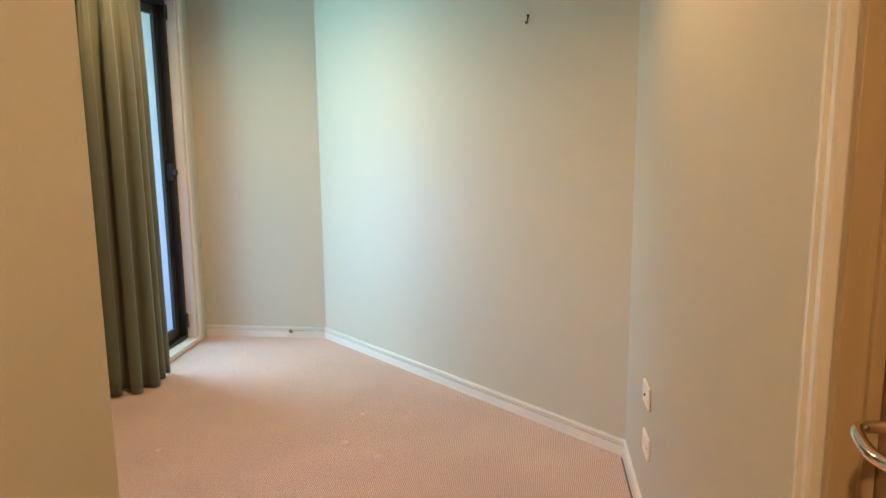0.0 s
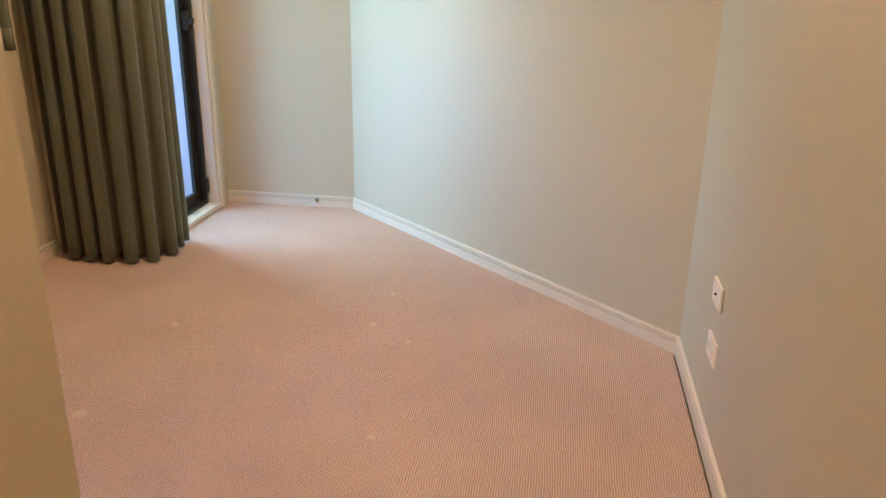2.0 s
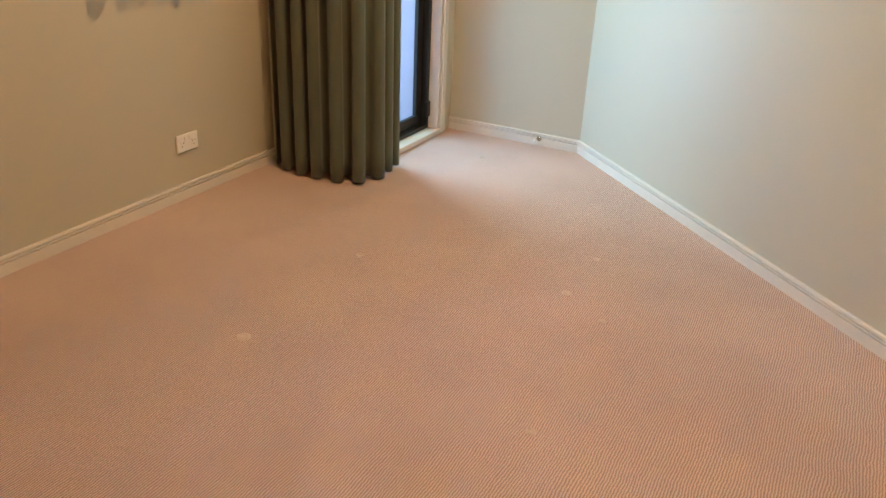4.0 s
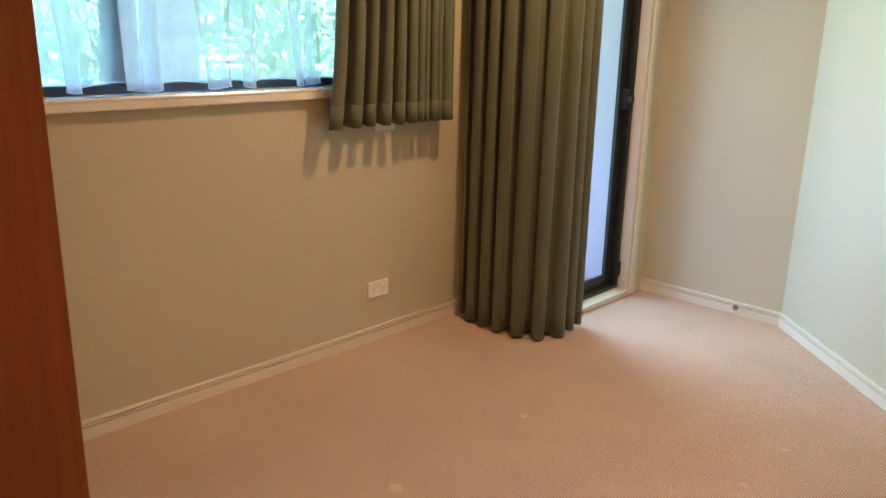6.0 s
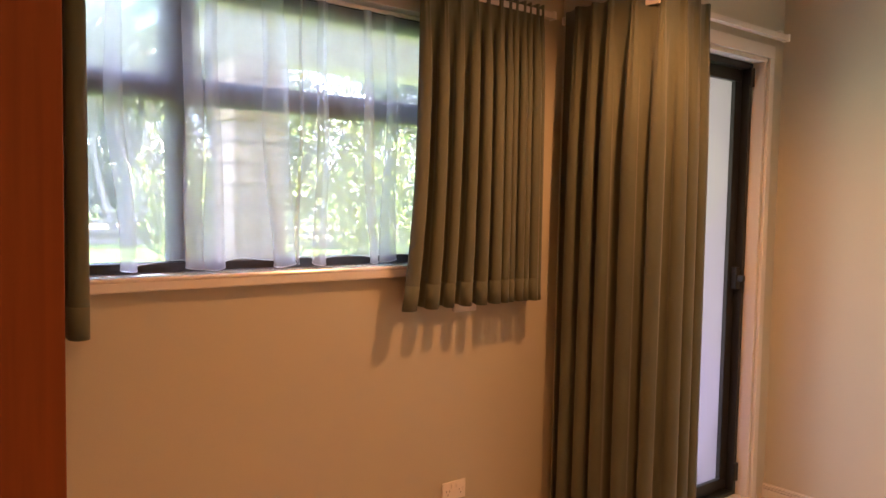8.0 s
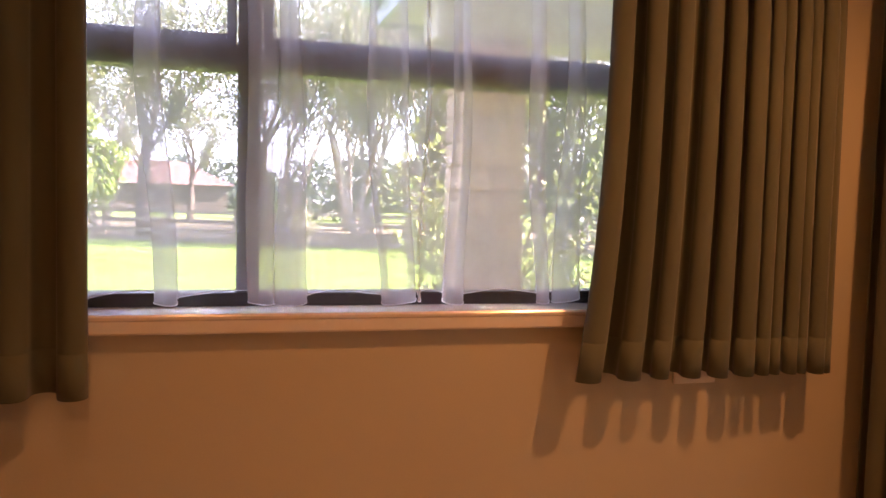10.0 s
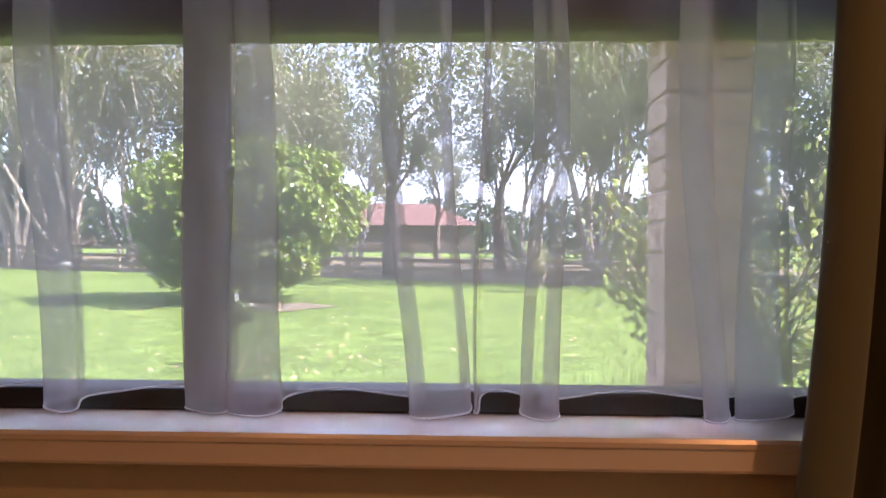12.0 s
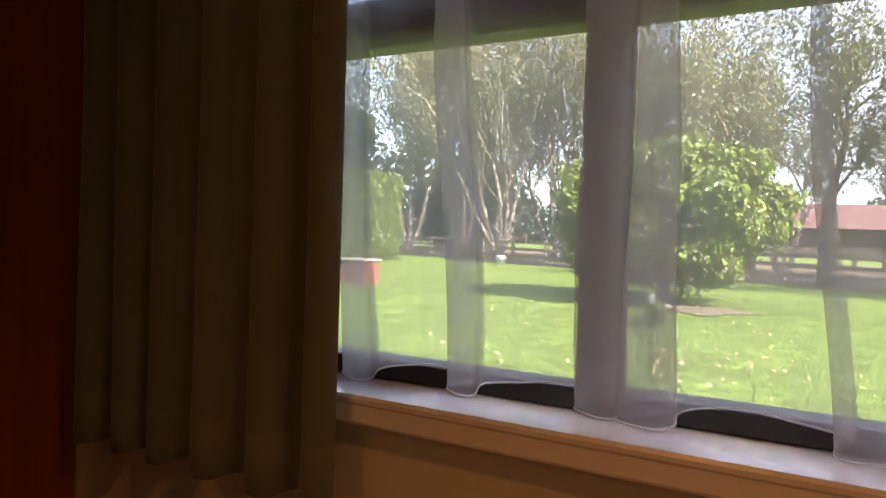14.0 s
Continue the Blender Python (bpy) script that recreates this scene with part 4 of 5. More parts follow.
def tree_parts(seed, height, stems, trunk_r, leaf_count, leaf_size, bark, leaf, lean=0.2, fork=0.3, levels=4, spread=0.5, cloud=0.3, name="tree"):
    """Stems that fork again and again; leaves scattered loosely along the last twigs, with gaps between."""
    rng = random.Random(seed)
    t = thing(name, "", "tree")
    bm = bmesh.new()
    twigs = []

    def grow(p, d, length, r, level):
        n = 5 if level == 0 else 3
        pts, rad = [p], [r]
        for k in range(n):
            d = (d + Vector((rng.gauss(0, 0.10), rng.gauss(0, 0.10), rng.gauss(0.03, 0.06)))).normalized()
            p = p + d * length / n
            pts.append(p)
            rad.append(r * (1 - 0.42 * (k + 1) / n))
        tube(bm, pts, rad, (8, 7, 6, 4, 3, 3)[min(level, 5)])
        if level >= levels - 2:
            twigs.extend(zip(pts, pts[1:]))
        if level >= levels:
            return
        u = d.orthogonal().normalized()
        w = d.cross(u)
        turn = rng.uniform(0, 6.28)
        kids = [(pts[-1], k, 1.0) for k in range(rng.choice((2, 2, 3)))] + [(pts[rng.choice((-2, -3))], 4, 0.8) for _ in range(1 + (level > 0))]
        for at, k, size in kids:
            a = turn + 2.3 * k + rng.uniform(-0.5, 0.5)
            s = spread * rng.uniform(0.5, 1.3)
            side = (d + (u * math.cos(a) + w * math.sin(a)) * s + Vector((0, 0, 0.10))).normalized()
            grow(at, side, length * rng.uniform(0.62, 0.86) * size, max(0.008, rad[-1] * rng.uniform(0.5, 0.78) * size), level + 1)

    for k in range(stems):
        a = 6.28 * k / stems + rng.uniform(-0.5, 0.5)
        off = Vector((math.cos(a), math.sin(a), 0))
        tilt = 0.04 if stems == 1 else rng.uniform(0.4, 1.2) * lean
        grow(off * (trunk_r * 1.3 if stems > 1 else 0) - Vector((0, 0, 0.1)), (Vector((0, 0, 1)) + off * tilt).normalized(), height * fork * rng.uniform(0.8, 1.15), trunk_r * rng.uniform(0.7, 1.1), 0)
    part("trunk", bm, bark, t, "", True)
    twigs = [g for g in twigs if rng.random() < 0.75]
    verts, faces = [], []
    for _ in range(leaf_count):
        a, b = rng.choice(twigs)
        p = a.lerp(b, rng.random()) + Vector((rng.gauss(0, cloud), rng.gauss(0, cloud), rng.gauss(-0.2, 0.7) * cloud))
        u = Vector((rng.gauss(0, 0.6), rng.gauss(0, 0.6), rng.gauss(-0.5, 0.6))).normalized()
        w = u.orthogonal().normalized()
        q = rng.uniform(0, 6.28)
        w = w * math.cos(q) + u.cross(w) * math.sin(q)
        L = leaf_size * rng.uniform(0.65, 1.35)
        i = len(verts)
        verts += [p - u * L * 0.5, p + w * L * 0.27, p + u * L * 0.5, p - w * L * 0.27]
        faces += [(i, i + 1, i + 2, i + 3)]
    me = bpy.data.meshes.new("crown")
    me.from_pydata(verts, [], faces)
    me.materials.append(leaf)
    cr = new("crown", me)
    cr.parent = t
    return t


def place_tree(src, x, y, turn, size, label, group="shelter belt trees"):
    c = copy_thing(src, pose(x, y, GZ, 0, 0, turn))
    c.scale = (size, size, size)
    return tagged(c, label, "tree", group)


def citrus(at, rx, ry, h, seed, count, leaf, label, category="shrub", size=0.11):
    rng = random.Random(seed)
    t = thing("garden_shrub", label, category, "", at)
    bm = bmesh.new()
    for k in range(5):
        a = 6.28 * k / 5
        pts = smooth_path([(0.08 * math.cos(a), 0.08 * math.sin(a), -0.1), (0.1 * math.cos(a), 0.1 * math.sin(a), 0.4), (rx * 0.3 * math.cos(a), ry * 0.3 * math.sin(a), h * 0.4), (rx * 0.55 * math.cos(a), ry * 0.55 * math.sin(a), h * 0.7)], 4)
        tube(bm, pts, [0.09 - 0.005 * i for i in range(len(pts))], 7)
    part("trunk", bm, BARK_DARK, t, "", True)
    blobs = []
    for k in range(95):
        a, e = rng.uniform(0, 6.28), rng.uniform(-1.1, 1.0)
        q = math.sqrt(max(0.45 if e < 0 else 0.05, 1 - abs(e) ** 2.2)) * rng.uniform(0.6, 0.92)
        blobs.append(((rx * q * math.cos(a) * 0.8, ry * q * math.sin(a) * 0.8, h * 0.52 + e * h * 0.36), (rx * rng.uniform(0.14, 0.27), ry * rng.uniform(0.14, 0.27), h * rng.uniform(0.07, 0.15))))
    me = leaves(blobs, count, size, seed, 0.5)
    me.materials.append(leaf)
    cr = new("crown", me)
    cr.parent = t
    return t


citrus((-22.3, -4.5, GZ), 3.5, 4.0, 4.5, 4, 34000, LEAF_CITRUS, "broad round citrus tree with glossy green leaves on the lawn", "tree", 0.165)
# two loose leafy shrubs behind the brick pillar
for x, y, seed, h, lab in ((-7.3, 3.35, 9, 2.15, "loose yellow-green leafy shrub close behind the brick pillar"), (-8.0, 5.5, 12, 2.5, "loose yellow-green leafy shrub beside the veranda")):
    shrub = tree_parts(seed, h * 1.15, 6, 0.025, 4600, 0.07, BARK_DARK, LEAF_YELLOW, 0.34, 0.36, 3, 0.5, 0.10, "garden_shrub")
    shrub.location = (x, y, GZ)
    tagged(shrub, lab, "shrub", "garden shrubs")

citrus((-47.0, -41.0, GZ), 8.0, 8.0, 13.0, 33, 16000, LEAF_DARK, "large dark green conifer standing behind the hedge", "tree", 0.45)
citrus((-60.0, -33.0, GZ), 6.0, 6.0, 8.5, 35, 9000, LEAF_DARK, "dark green bushy tree beyond the fence", "tree", 0.45)

for x, y, r, h, seed in ((-37.0, 12.0, 3.2, 7.5, 61), (-31.0, 15.5, 3.4, 8.0, 62), (-25.0, 18.5, 3.4, 8.0, 63), (-18.5, 20.5, 3.2, 7.0, 64)):
    citrus((x, y, GZ), r, r, h, seed, 9000, LEAF_TREE, "dense dark green bushy tree at the edge of the lawn", "tree", 0.27)

# mulch under the citrus tree
bm = bmesh.new()
c0 = bm.verts.new((-20.6, -2.9, GZ + 0.05))
ring = [bm.verts.new((-20.6 + (1.0 + 0.3 * math.sin(5 * a)) * math.cos(a), -3.1 + (1.2 + 0.3 * math.cos(3 * a)) * math.sin(a), GZ - 0.03)) for a in (2 * math.pi * k / 26 for k in range(26))]
for i in range(26):
    bm.faces.new((c0, ring[i], ring[(i + 1) % 26]))
struct("mulch", bm, SOIL, "dark reddish mulch under the citrus tree", "mulch")

# tall trees behind the fence
tall = tree_parts(31, 15.0, 7, 0.15, 5600, 0.20, BARK, LEAF_TREE, 0.26, 0.42, 3, 0.38, 0.36)
tagged(tall, "tall many-stemmed pale gum tree behind the fence", "tree", "shelter belt trees")
tall.matrix_world = pose(-43.5, -21.0, GZ, 0, 0, 30)
dark_tree = tree_parts(47, 15.5, 1, 0.36, 4300, 0.19, BARK_DARK, LEAF_TREE, 0.2, 0.27, 5, 0.55, 0.22)
tagged(dark_tree, "tall dark forked tree behind the fence", "tree", "shelter belt trees")
dark_tree.matrix_world = pose(-33.5, -1.9, GZ, 0, 0, 100)
leafy = tree_parts(58, 15.0, 3, 0.14, 7400, 0.20, BARK, LEAF_TREE, 0.22, 0.26, 4, 0.50, 0.34)
tagged(leafy, "tall leafy gum tree behind the fence", "tree", "shelter belt trees")
leafy.matrix_world = pose(-32.5, 6.5, GZ, 0, 0, 10)
# the fence line that the trees stand behind
FENCE_A, FENCE_B = Vector((-25.4, 16.0)), Vector((-44.0, -30.0))
for src, rows in ((tall, [(-46, -17.5, 120, 1.2), (-42, -11.5, 200, 1.1), (-33, 11.5, 260, 1.0), (-50, -27.5, 75, 1.3), (-45, -24.5, 300, 1.2)]), (dark_tree, [(-38, 2.8, 210, 1.0), (-54, -3.9, 300, 1.0), (-58, -1.2, 80, 0.9), (-43, -6.5, 40, 1.1)]), (leafy, [(-31, 9.6, 80, 1.05), (-36.5, 3.6, 150, 1.0), (-29, 13.5, 220, 1.0), (-45, 8.0, 20, 1.3), (-40, -4.5, 330, 0.95), (-50, -20.5, 250, 1.3), (-48, -14.5, 170, 1.3), (-44, -28.0, 60, 1.25), (-47, -23.0, 15, 1.3), (-28, 18.5, 45, 1.0), (-40, 13.5, 190, 1.25), (-46, -9.5, 290, 1.1)])):
    lab = {tall: "tall many-stemmed pale gum tree behind the fence", dark_tree: "tall dark forked tree behind the fence", leafy: "tall leafy gum tree behind the fence"}[src]
    for x, y, a, k in rows:
        place_tree(src, x, y, a, k, lab)


# ---- fence ----
def build_fence():
    f = thing("fence", "weathered timber post and rail fence along the lawn", "fence", "", (*FENCE_A, GZ - 0.03))
    run = FENCE_B - FENCE_A
    f.rotation_euler = (0, 0, math.atan2(run.y, run.x))
    bay = 2.6
    n = int(run.length / bay)
    post = part("post", boxes((-0.07, 0.07, -0.07, 0.07, -0.2, 1.32), bevel=0.01), FENCE, f)
    bar = part("rail", boxes((-bay / 2, bay / 2, 0.072, 0.105, -0.075, 0.075), bevel=0.006), FENCE, f)
    board = part("kickboard", boxes((-bay / 2, bay / 2, 0.072, 0.11, -0.1, 0.22), bevel=0.006), FENCE, f)
    bar.location, board.location = (bay / 2, 0, 1.18), (bay / 2, 0, 0)
    for k in range(n):
        if k:
            for name, me, z in (("post", post.data, None), ("rail", bar.data, 1.18), ("kickboard", board.data, 0.0)):
                o = new(name, me)
                o.parent = f
                o.location = (k * bay, 0, 0) if z is None else (k * bay + bay / 2, 0.002 * (k % 3), z + 0.01 * (k * 5 % 3 - 1))
        for z in (0.82, 0.46):
            o = new("rail", bar.data)
            o.parent = f
            o.location = (k * bay + bay / 2, 0.002 * ((k + 1) % 3), z + 0.012 * (k * 7 % 3 - 1))


build_fence()


def build_feed_box():
    t = thing("feed_box", "dark timber feed box fixed on top of the fence", "feed box", "", (-38.75, -17.2, GZ + 1.22))
    part("body", boxes((-0.22, 0.22, -0.36, 0.36, 0.0, 0.40), bevel=0.02), BARK_DARK, t)
    part("lid", boxes((-0.26, 0.26, -0.40, 0.40, 0.40, 0.44), bevel=0.01), BARK_DARK, t)
    t = thing("bucket", "white plastic bucket standing before the fence", "bucket", "", (-38.0, -17.9, GZ - 0.03))
    bm = bmesh.new()
    tube(bm, [(0, 0, 0), (0, 0, 0.42), (0, 0, 0.46)], [0.20, 0.26, 0.275], 16)
    part("shell", bm, WHITE_OUT, t, "", True)
    bm = bmesh.new()
    tube(bm, smooth_path([(0, -0.265, 0.43), (0.05, -0.2, 0.60), (0.06, 0, 0.66), (0.05, 0.2, 0.60), (0, 0.265, 0.43)], 4), [0.008] * 17, 6)
    part("handle", bm, DARK, t, "", True)


build_feed_box()

# the paddock behind the fence: leaf litter, with tree shade put into its brown
bm = bmesh.new()
along = (FENCE_B - FENCE_A).normalized()
out = Vector((along.y, -along.x))
rows = []
for i in range(40):
    row = []
    for k in range(16):
        q = FENCE_A + along * (-16 + i * 2.1) + out * (0.5 + 0.9 * math.sin(i * 1.7) * (k > 0) + k * 1.9)
        row.append(bm.verts.new((q.x, q.y, GZ + 0.055 + 0.03 * noise.noise(Vector((q.x * 0.3, q.y * 0.3, 1.0))))))
    rows.append(row)
for a, b in zip(rows, rows[1:]):
    for k in range(15):
        bm.faces.new((a[k], a[k + 1], b[k + 1], b[k]))
bmesh.ops.recalc_face_normals(bm, faces=bm.faces)
struct("paddock", bm, SHADED_LITTER, "leaf litter and thin grass, the trees' shade put into the brown colour", "ground", True)


# ---- hedge, box, sapling, post ----
def hedge(x0, x1, y0, y1, h, seed, count, leaf, label, size=0.14):
    rng = random.Random(seed)
    t = thing("hedge", label, "hedge", "", ((x0 + x1) / 2, (y0 + y1) / 2, GZ))
    cx, cy = (x1 - x0) / 2, (y1 - y0) / 2
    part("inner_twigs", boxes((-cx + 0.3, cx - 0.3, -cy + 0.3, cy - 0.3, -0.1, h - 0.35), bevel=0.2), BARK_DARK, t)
    verts, faces = [], []
    for _ in range(count):
        f = rng.random()
        if f < 0.2:
            p = Vector((cx, rng.uniform(-cy, cy), rng.uniform(0.0, h)))
            n = Vector((1, 0, 0.2))
        elif f < 0.8:
            p = Vector((rng.uniform(-cx, cx), cy, rng.uniform(0.0, h)))
            n = Vector((0, 1, 0.2))
        else:
            p = Vector((rng.uniform(-cx, cx), rng.uniform(-cy, cy), h))
            n = Vector((0, 0, 1))
        p += n * (0.22 * noise.noise(p * 1.1) + rng.uniform(-0.25, 0.06))
        n = (n + Vector((rng.gauss(0, 0.6), rng.gauss(0, 0.6), rng.gauss(0, 0.6)))).normalized()
        u = n.orthogonal().normalized()
        a = rng.uniform(0, 6.28)
        u = u * math.cos(a) + n.cross(u) * math.sin(a)
        w = n.cross(u)
        L = size * rng.uniform(0.7, 1.3)
        i = len(verts)
        verts += [p - u * L * 0.5, p + w * L * 0.36 + n * L * 0.1, p + u * L * 0.5, p - w * L * 0.36 + n * L * 0.1]
        faces += [(i, i + 1, i + 2), (i, i + 2, i + 3)]
    me = bpy.data.meshes.new("foliage")
    me.from_pydata(verts, [], faces)
    me.materials.append(leaf)
    o = new("foliage", me)
    o.parent = t


hedge(-35.0, -17.0, -25.0, -22.2, 4.5, 5, 46000, LEAF_HEDGE, "tall clipped light green hedge at the lawn's edge")


def build_box():
    t = thing("garden_box", "low red box with a pale flat lid standing on the lawn", "box", "", (-20.6, -13.4, GZ))
    part("body", boxes((-0.36, 0.36, -0.47, 0.47, -0.05, 0.66), bevel=0.02), REDBOX, t)
    part("lid", boxes((-0.42, 0.42, -0.54, 0.54, 0.66, 0.72), bevel=0.015), SOFFIT, t, "pale flat lid")


build_box()


def build_sapling():
    t = thing("sapling", "thin young garden sapling with a white tag", "sapling", "", (-11.9, -1.5, GZ - 0.05))
    bm = bmesh.new()
    tube(bm, [(0, 0, 0), (0.01, 0.0, 0.4), (-0.01, 0.01, 0.75), (0, 0, 0.92)], [0.013, 0.011, 0.009, 0.006], 7)
    for k in range(5):
        a = k * 2.4
        tube(bm, [(0, 0, 0.5 + 0.07 * k), (0.12 * math.cos(a), 0.12 * math.sin(a), 0.62 + 0.07 * k)], [0.006, 0.003], 5)
    part("stem", bm, BARK_DARK, t, "", True)
    me = leaves([((0, 0.05, 0.75), (0.2, 0.24, 0.18)), ((0, -0.1, 0.6), (0.16, 0.2, 0.12))], 190, 0.10, 3, 0.2)
    me.materials.append(LEAF_CITRUS)
    o = new("leaves", me)
    o.parent = t
    part("tag", boxes((-0.004, 0.004, -0.03, 0.03, 0.86, 0.98), bevel=0.001), WHITE_OUT, t, "white plastic tag")


build_sapling()


def build_post():
    t = thing("garden_post", "short weathered timber post with a white tap on the lawn", "post", "", (-8.62, -4.28, GZ - 0.05))
    part("stake", boxes((-0.045, 0.045, -0.045, 0.045, 0, 0.50), bevel=0.008), FENCE, t)
    bm = bmesh.new()
    tube(bm, [(0.06, -0.02, 0.0), (0.06, -0.02, 0.26), (0.06, -0.05, 0.30), (0.06, -0.09, 0.27)], [0.014] * 4, 8)
    part("tap", bm, WHITE_OUT, t, "white plastic tap", True)


build_post()
young = tree_parts(23, 1.7, 3, 0.012, 420, 0.075, BARK, LEAF_CITRUS, 0.25, 0.36, 3, 0.5, 0.07, "sapling")
young.location = (-26.3, 3.7, GZ - 0.05)
tagged(young, "thin pale young tree on the lawn before the fence", "sapling")

# blades of grass on the stretch of lawn before the house
rng = random.Random(91)
verts, faces = [], []
for k in range(70000):
    x = -5.5 - 20 * rng.random() ** 1.6
    y = rng.uniform(-17, 9)
    if noise.noise(Vector((x * 0.9, y * 0.9, 0))) < rng.uniform(-0.6, 0.25):
        continue
    a, h = rng.uniform(0, 6.28), rng.uniform(0.03, 0.08)
    z = GZ - 0.05 + 0.05 * noise.noise(Vector(((x + 14) * 0.12, y * 0.12, 3.0)))
    c, s = math.cos(a), math.sin(a)
    i = len(verts)
    verts += [Vector((x - 0.012 * c, y - 0.012 * s, z - 0.01)), Vector((x + 0.012 * c, y + 0.012 * s, z - 0.01)), Vector((x + rng.uniform(-0.03, 0.03), y + rng.uniform(-0.03, 0.03), z + h))]
    faces.append((i, i + 1, i + 2))
me = bpy.data.meshes.new("grass")
me.from_pydata(verts, [], faces)
me.materials.append(mat_leaf("grass_blade", (0.17, 0.25, 0.05), 0.5, 0.5))
tagged(new("grass", me), "short uneven green grass blades on the lawn", "grass", "", "stuff")

# fallen leaves and daisies on the lawn
rng = random.Random(77)
verts, faces = [], []
for k in range(1500):
    x, y = rng.uniform(-27, -6), rng.uniform(-16, 9)
    if k < 170:
        x, y = rng.gauss(-12.2, 0.7), rng.gauss(-1.0, 1.0)
    s, a = rng.uniform(0.014, 0.042), rng.uniform(0, 6.28)
    i = len(verts)
    z = GZ + 0.05
    verts += [Vector((x + s * math.cos(a + q), y + s * math.sin(a + q), z + rng.uniform(-0.02, 0.03))) for q in (0, 1.57, 3.14, 4.71)]
    faces.append((i, i + 1, i + 2, i + 3))
me = bpy.data.meshes.new("fallen_leaves")
me.from_pydata(verts, [], faces)
me.materials.append(mat("dry_leaf", (0.36, 0.27, 0.13), 0.8, var=0.2, island=0.6))
tagged(new("fallen_leaves", me), "pale fallen leaves and daisies scattered on the lawn", "fallen leaves", "", "stuff")


# ---- far houses, tank, drum ----
def house(x, y, w, d, wall_h, ridge, turn, label):
    t = thing("house", label, "house", "", (x, y, GZ))
    t.rotation_euler = (0, 0, radians(turn))
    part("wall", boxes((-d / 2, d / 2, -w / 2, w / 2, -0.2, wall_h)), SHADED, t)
    bm = bmesh.new()
    o = 0.7
    e = [bm.verts.new(p) for p in ((-d / 2 - o, -w / 2 - o, wall_h), (d / 2 + o, -w / 2 - o, wall_h), (d / 2 + o, w / 2 + o, wall_h), (-d / 2 - o, w / 2 + o, wall_h))]
    r = [bm.verts.new((0, -w / 2 + d / 2, ridge)), bm.verts.new((0, w / 2 - d / 2, ridge))]
    for f in ((e[0], e[1], r[0]), (e[1], e[2], r[1], r[0]), (e[2], e[3], r[1]), (e[3], e[0], r[0], r[1]), (e[3], e[2], e[1], e[0])):
        bm.faces.new(f)
    part("roof", bm, ROOF, t, "hipped terracotta tile roof")
    for k in range(3):
        yy = -w / 2 + w * (k + 0.7) / 3.6
        wd = part("window", boxes((d / 2 + 0.002, d / 2 + 0.06, yy - 0.9, yy + 0.9, 1.0, 2.1), bevel=0.02), FENCE, t)
        part("pane", boxes((d / 2 + 0.061, d / 2 + 0.07, yy - 0.8, yy + 0.8, 1.1, 2.0)), DARK, wd)


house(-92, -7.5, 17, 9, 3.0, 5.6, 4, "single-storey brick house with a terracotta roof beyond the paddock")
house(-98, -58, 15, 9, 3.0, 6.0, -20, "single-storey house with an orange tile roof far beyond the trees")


def tank(x, y, w, h, material, label, cat):
    t = thing("storage_tank", label, cat, "", (x, y, GZ))
    part("body", boxes((-w * 0.35, w * 0.35, -w / 2, w / 2, 0.0, h), bevel=0.12), material, t)
    part("lid", boxes((-w * 0.2, w * 0.2, -w * 0.2, w * 0.2, h, h + 0.08), bevel=0.02), material, t)


tank(-88, 4.0, 2.6, 1.7, WHITE_OUT, "white boxy storage tank on the far paddock", "tank")
tank(-88, 13.5, 2.0, 1.2, BLUE_OUT, "small blue storage tank on the far paddock", "tank")

# far woods that close the view
rng = random.Random(15)
blobs = []
for k in range(70):
    y = -120 + 240 * k / 69
    blobs.append(((-125 + rng.uniform(-8, 8), y, rng.uniform(1.5, 4.0)), (4.0, rng.uniform(2.5, 5.5), rng.uniform(3.0, 6.5))))
for k in range(16):
    blobs.append(((-62 + rng.uniform(-4, 4), -66 + 2.2 * k, 4.0 + rng.uniform(0, 3)), (3.5, 3.0, rng.uniform(4.0, 6.0))))
for k in range(14):
    blobs.append(((-62 + rng.uniform(-4, 4), 11 + 2.4 * k, 1.5 + rng.uniform(0, 1.0)), (3.0, 2.5, rng.uniform(2.0, 3.5))))
for k in range(12):
    blobs.append(((-66 + rng.uniform(-2, 2), 2.5 + 1.0 * k, 0.9 + rng.uniform(0, 0.5)), (1.6, rng.uniform(1.0, 1.8), rng.uniform(1.4, 2.4))))
me = leaves(blobs, 52000, 0.75, 8, 0.6)
me.materials.append(LEAF_DARK)
tagged(new("far_woods", me), "dark green woods and hedgerows in the distance", "woods", "", "stuff")


# ---- veranda: brick pillar, soffit, fascia ----
PX0, PX1, PY0, PY1 = -5.40, -5.06, 2.45, 2.81


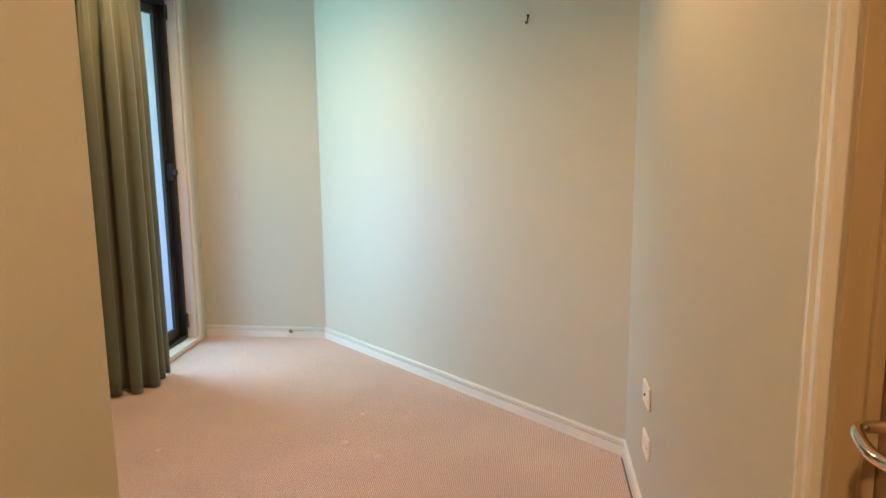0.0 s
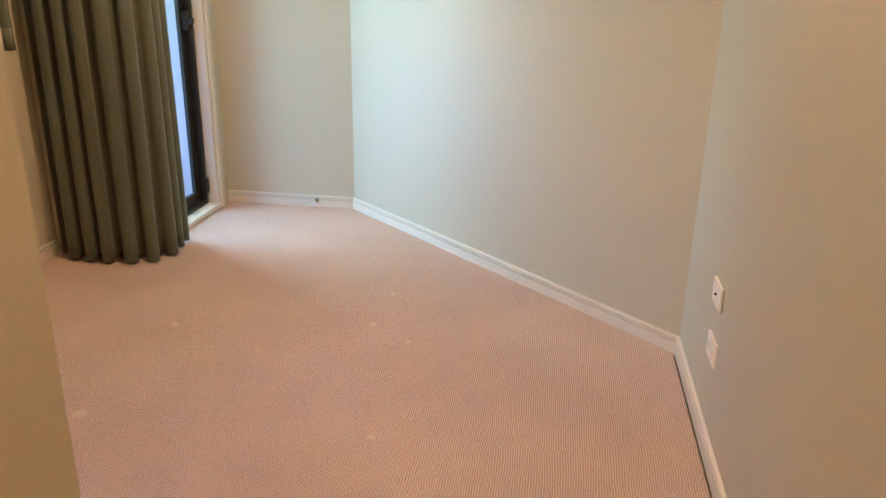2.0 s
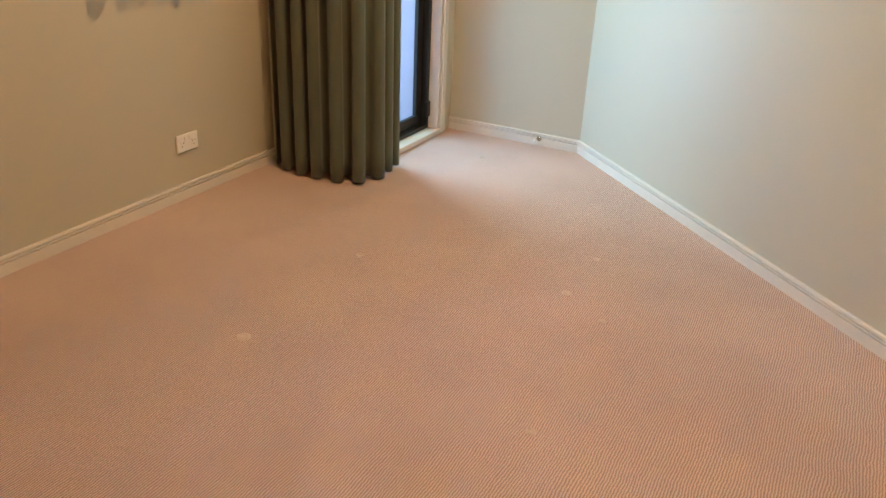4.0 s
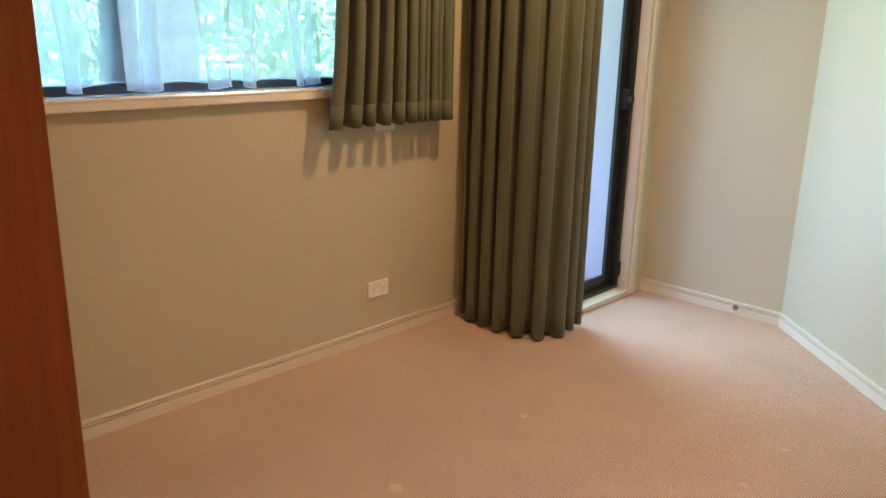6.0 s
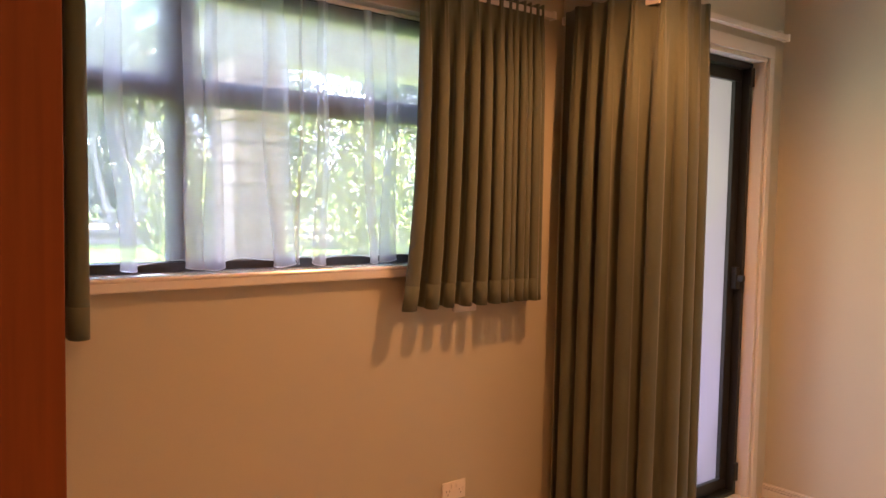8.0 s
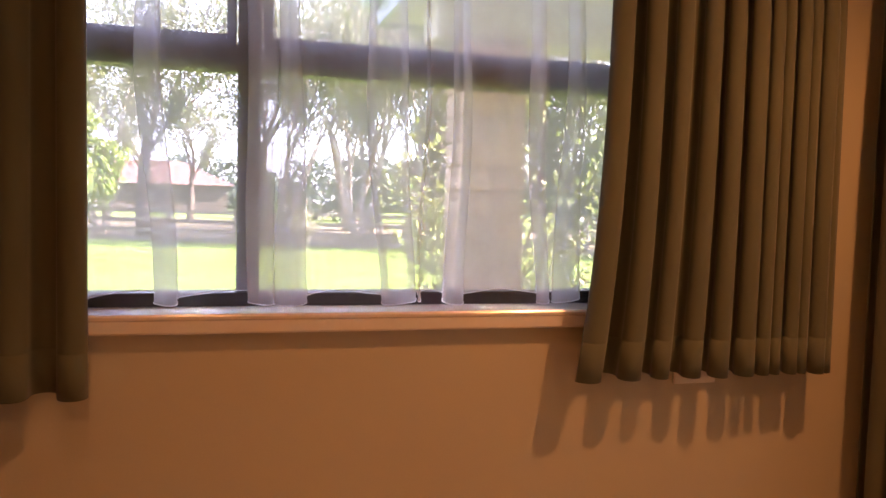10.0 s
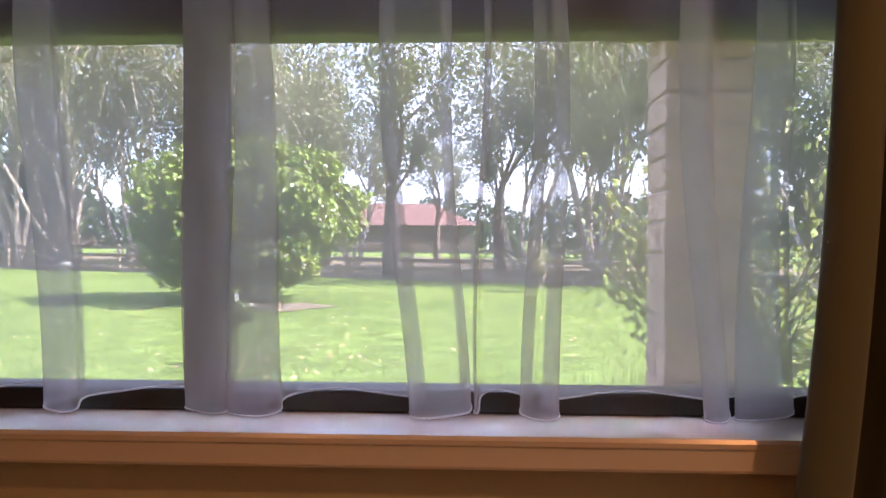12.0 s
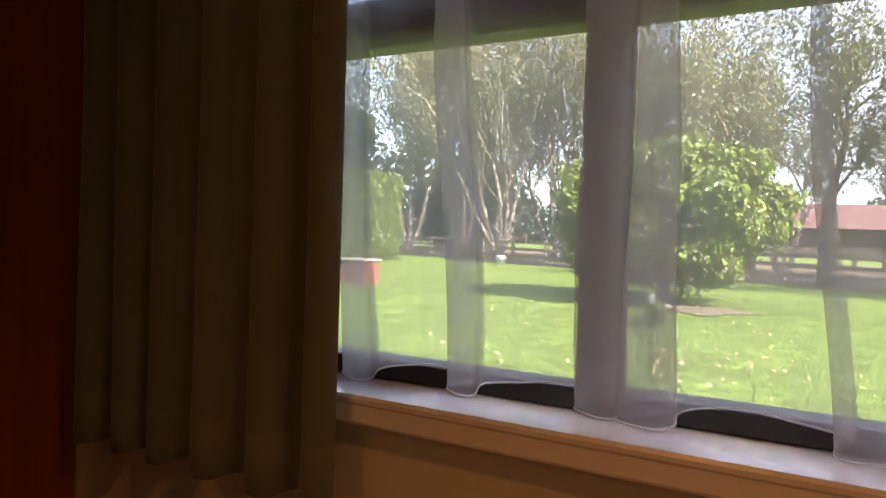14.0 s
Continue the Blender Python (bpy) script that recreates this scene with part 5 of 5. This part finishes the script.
def build_veranda():
    v = thing("veranda_roof", "cream-lined veranda roof with a painted fascia and gutter", "roof", "", (-4.4, 4.0, 2.3))
    off = Matrix.Translation((4.4, -4.0, -2.3))

    def add(name, bm, material, label=""):
        bm.transform(off)
        part(name, bm, material, v, label)

    low = 2.53
    for k in range(8):
        x0 = -5.90 + k * 0.37
        add("soffit_board", boxes((x0 + 0.004, x0 + 0.366, 2.165, 7.0, low - 0.03, low - 0.014)), SOFFIT)
    add("fascia", boxes((-5.93, -5.90, 2.13, 7.0, low - 0.055, low + 0.15), (-5.90, -2.96, 2.13, 2.16, low - 0.055, low + 0.15)), FASCIA)
    add("gutter", boxes((-6.03, -5.932, 2.06, 7.0, low + 0.07, low + 0.17), (-5.93, -2.96, 2.03, 2.128, low + 0.07, low + 0.17), bevel=0.01), FASCIA)
    add("beam", boxes((PX0 + 0.02, PX1 - 0.02, 2.30, 7.0, 2.272, low - 0.032), bevel=0.006), SOFFIT, "cream boxed beam on the pillar")
    add("roof_sheet", slab([(-6.05, 2.02), (-2.9, 2.02), (-2.9, 7.0), (-6.05, 7.0)], low + 0.17, low + 0.23), ROOF)


build_veranda()


def build_pillar():
    p = thing("brick_pillar", "square pale brick veranda pillar with recessed mortar joints", "pillar", "", ((PX0 + PX1) / 2, (PY0 + PY1) / 2, GZ))
    hx, hy = (PX1 - PX0) / 2, (PY1 - PY0) / 2
    part("core", boxes((-hx + 0.014, hx - 0.014, -hy + 0.014, hy - 0.014, -0.1, 2.560)), MORTAR, p)
    course, joint = 0.1353, 0.011
    meshes = {}
    rng = random.Random(2)
    for k in range(19):
        # two bricks a course, turned through a right angle from course to course
        for side in (1, -1):
            sx, sy = (2 * hx, hy - joint / 2) if k % 2 else (hx - joint / 2, 2 * hy)
            if k % 2 not in meshes:
                bm = boxes((-sx / 2, sx / 2, -sy / 2, sy / 2, 0, course - joint), bevel=0.006)
                me = bpy.data.meshes.new("brick")
                bm.to_mesh(me)
                bm.free()
                me.materials.append(BRICK)
                meshes[k % 2] = me
            o = new("brick", meshes[k % 2])
            o.parent = p
            o.location = (rng.uniform(-0.002, 0.002) + (0 if k % 2 else side * (hx / 2 + joint / 4)), rng.uniform(-0.002, 0.002) + (side * (hy / 2 + joint / 4) if k % 2 else 0), k * course)


build_pillar()
# the house's own outer wall continues past the room
struct("wall_outside", boxes((-2.96, -2.86, -6.0, SY - 0.2, GZ - 0.2, 2.6), (-2.62, -2.52, NY + 0.2, 9.0, GZ - 0.2, 2.6)), HOUSE, "outer brick wall of the house", "wall")
struct("footing", boxes((-2.94, -2.76, SY - 0.1, STEP_Y, GZ - 0.2, -0.26), (-2.49, -2.32, STEP_Y, NY, GZ - 0.2, -0.26)), MORTAR, "concrete footing under the outer walls", "footing")
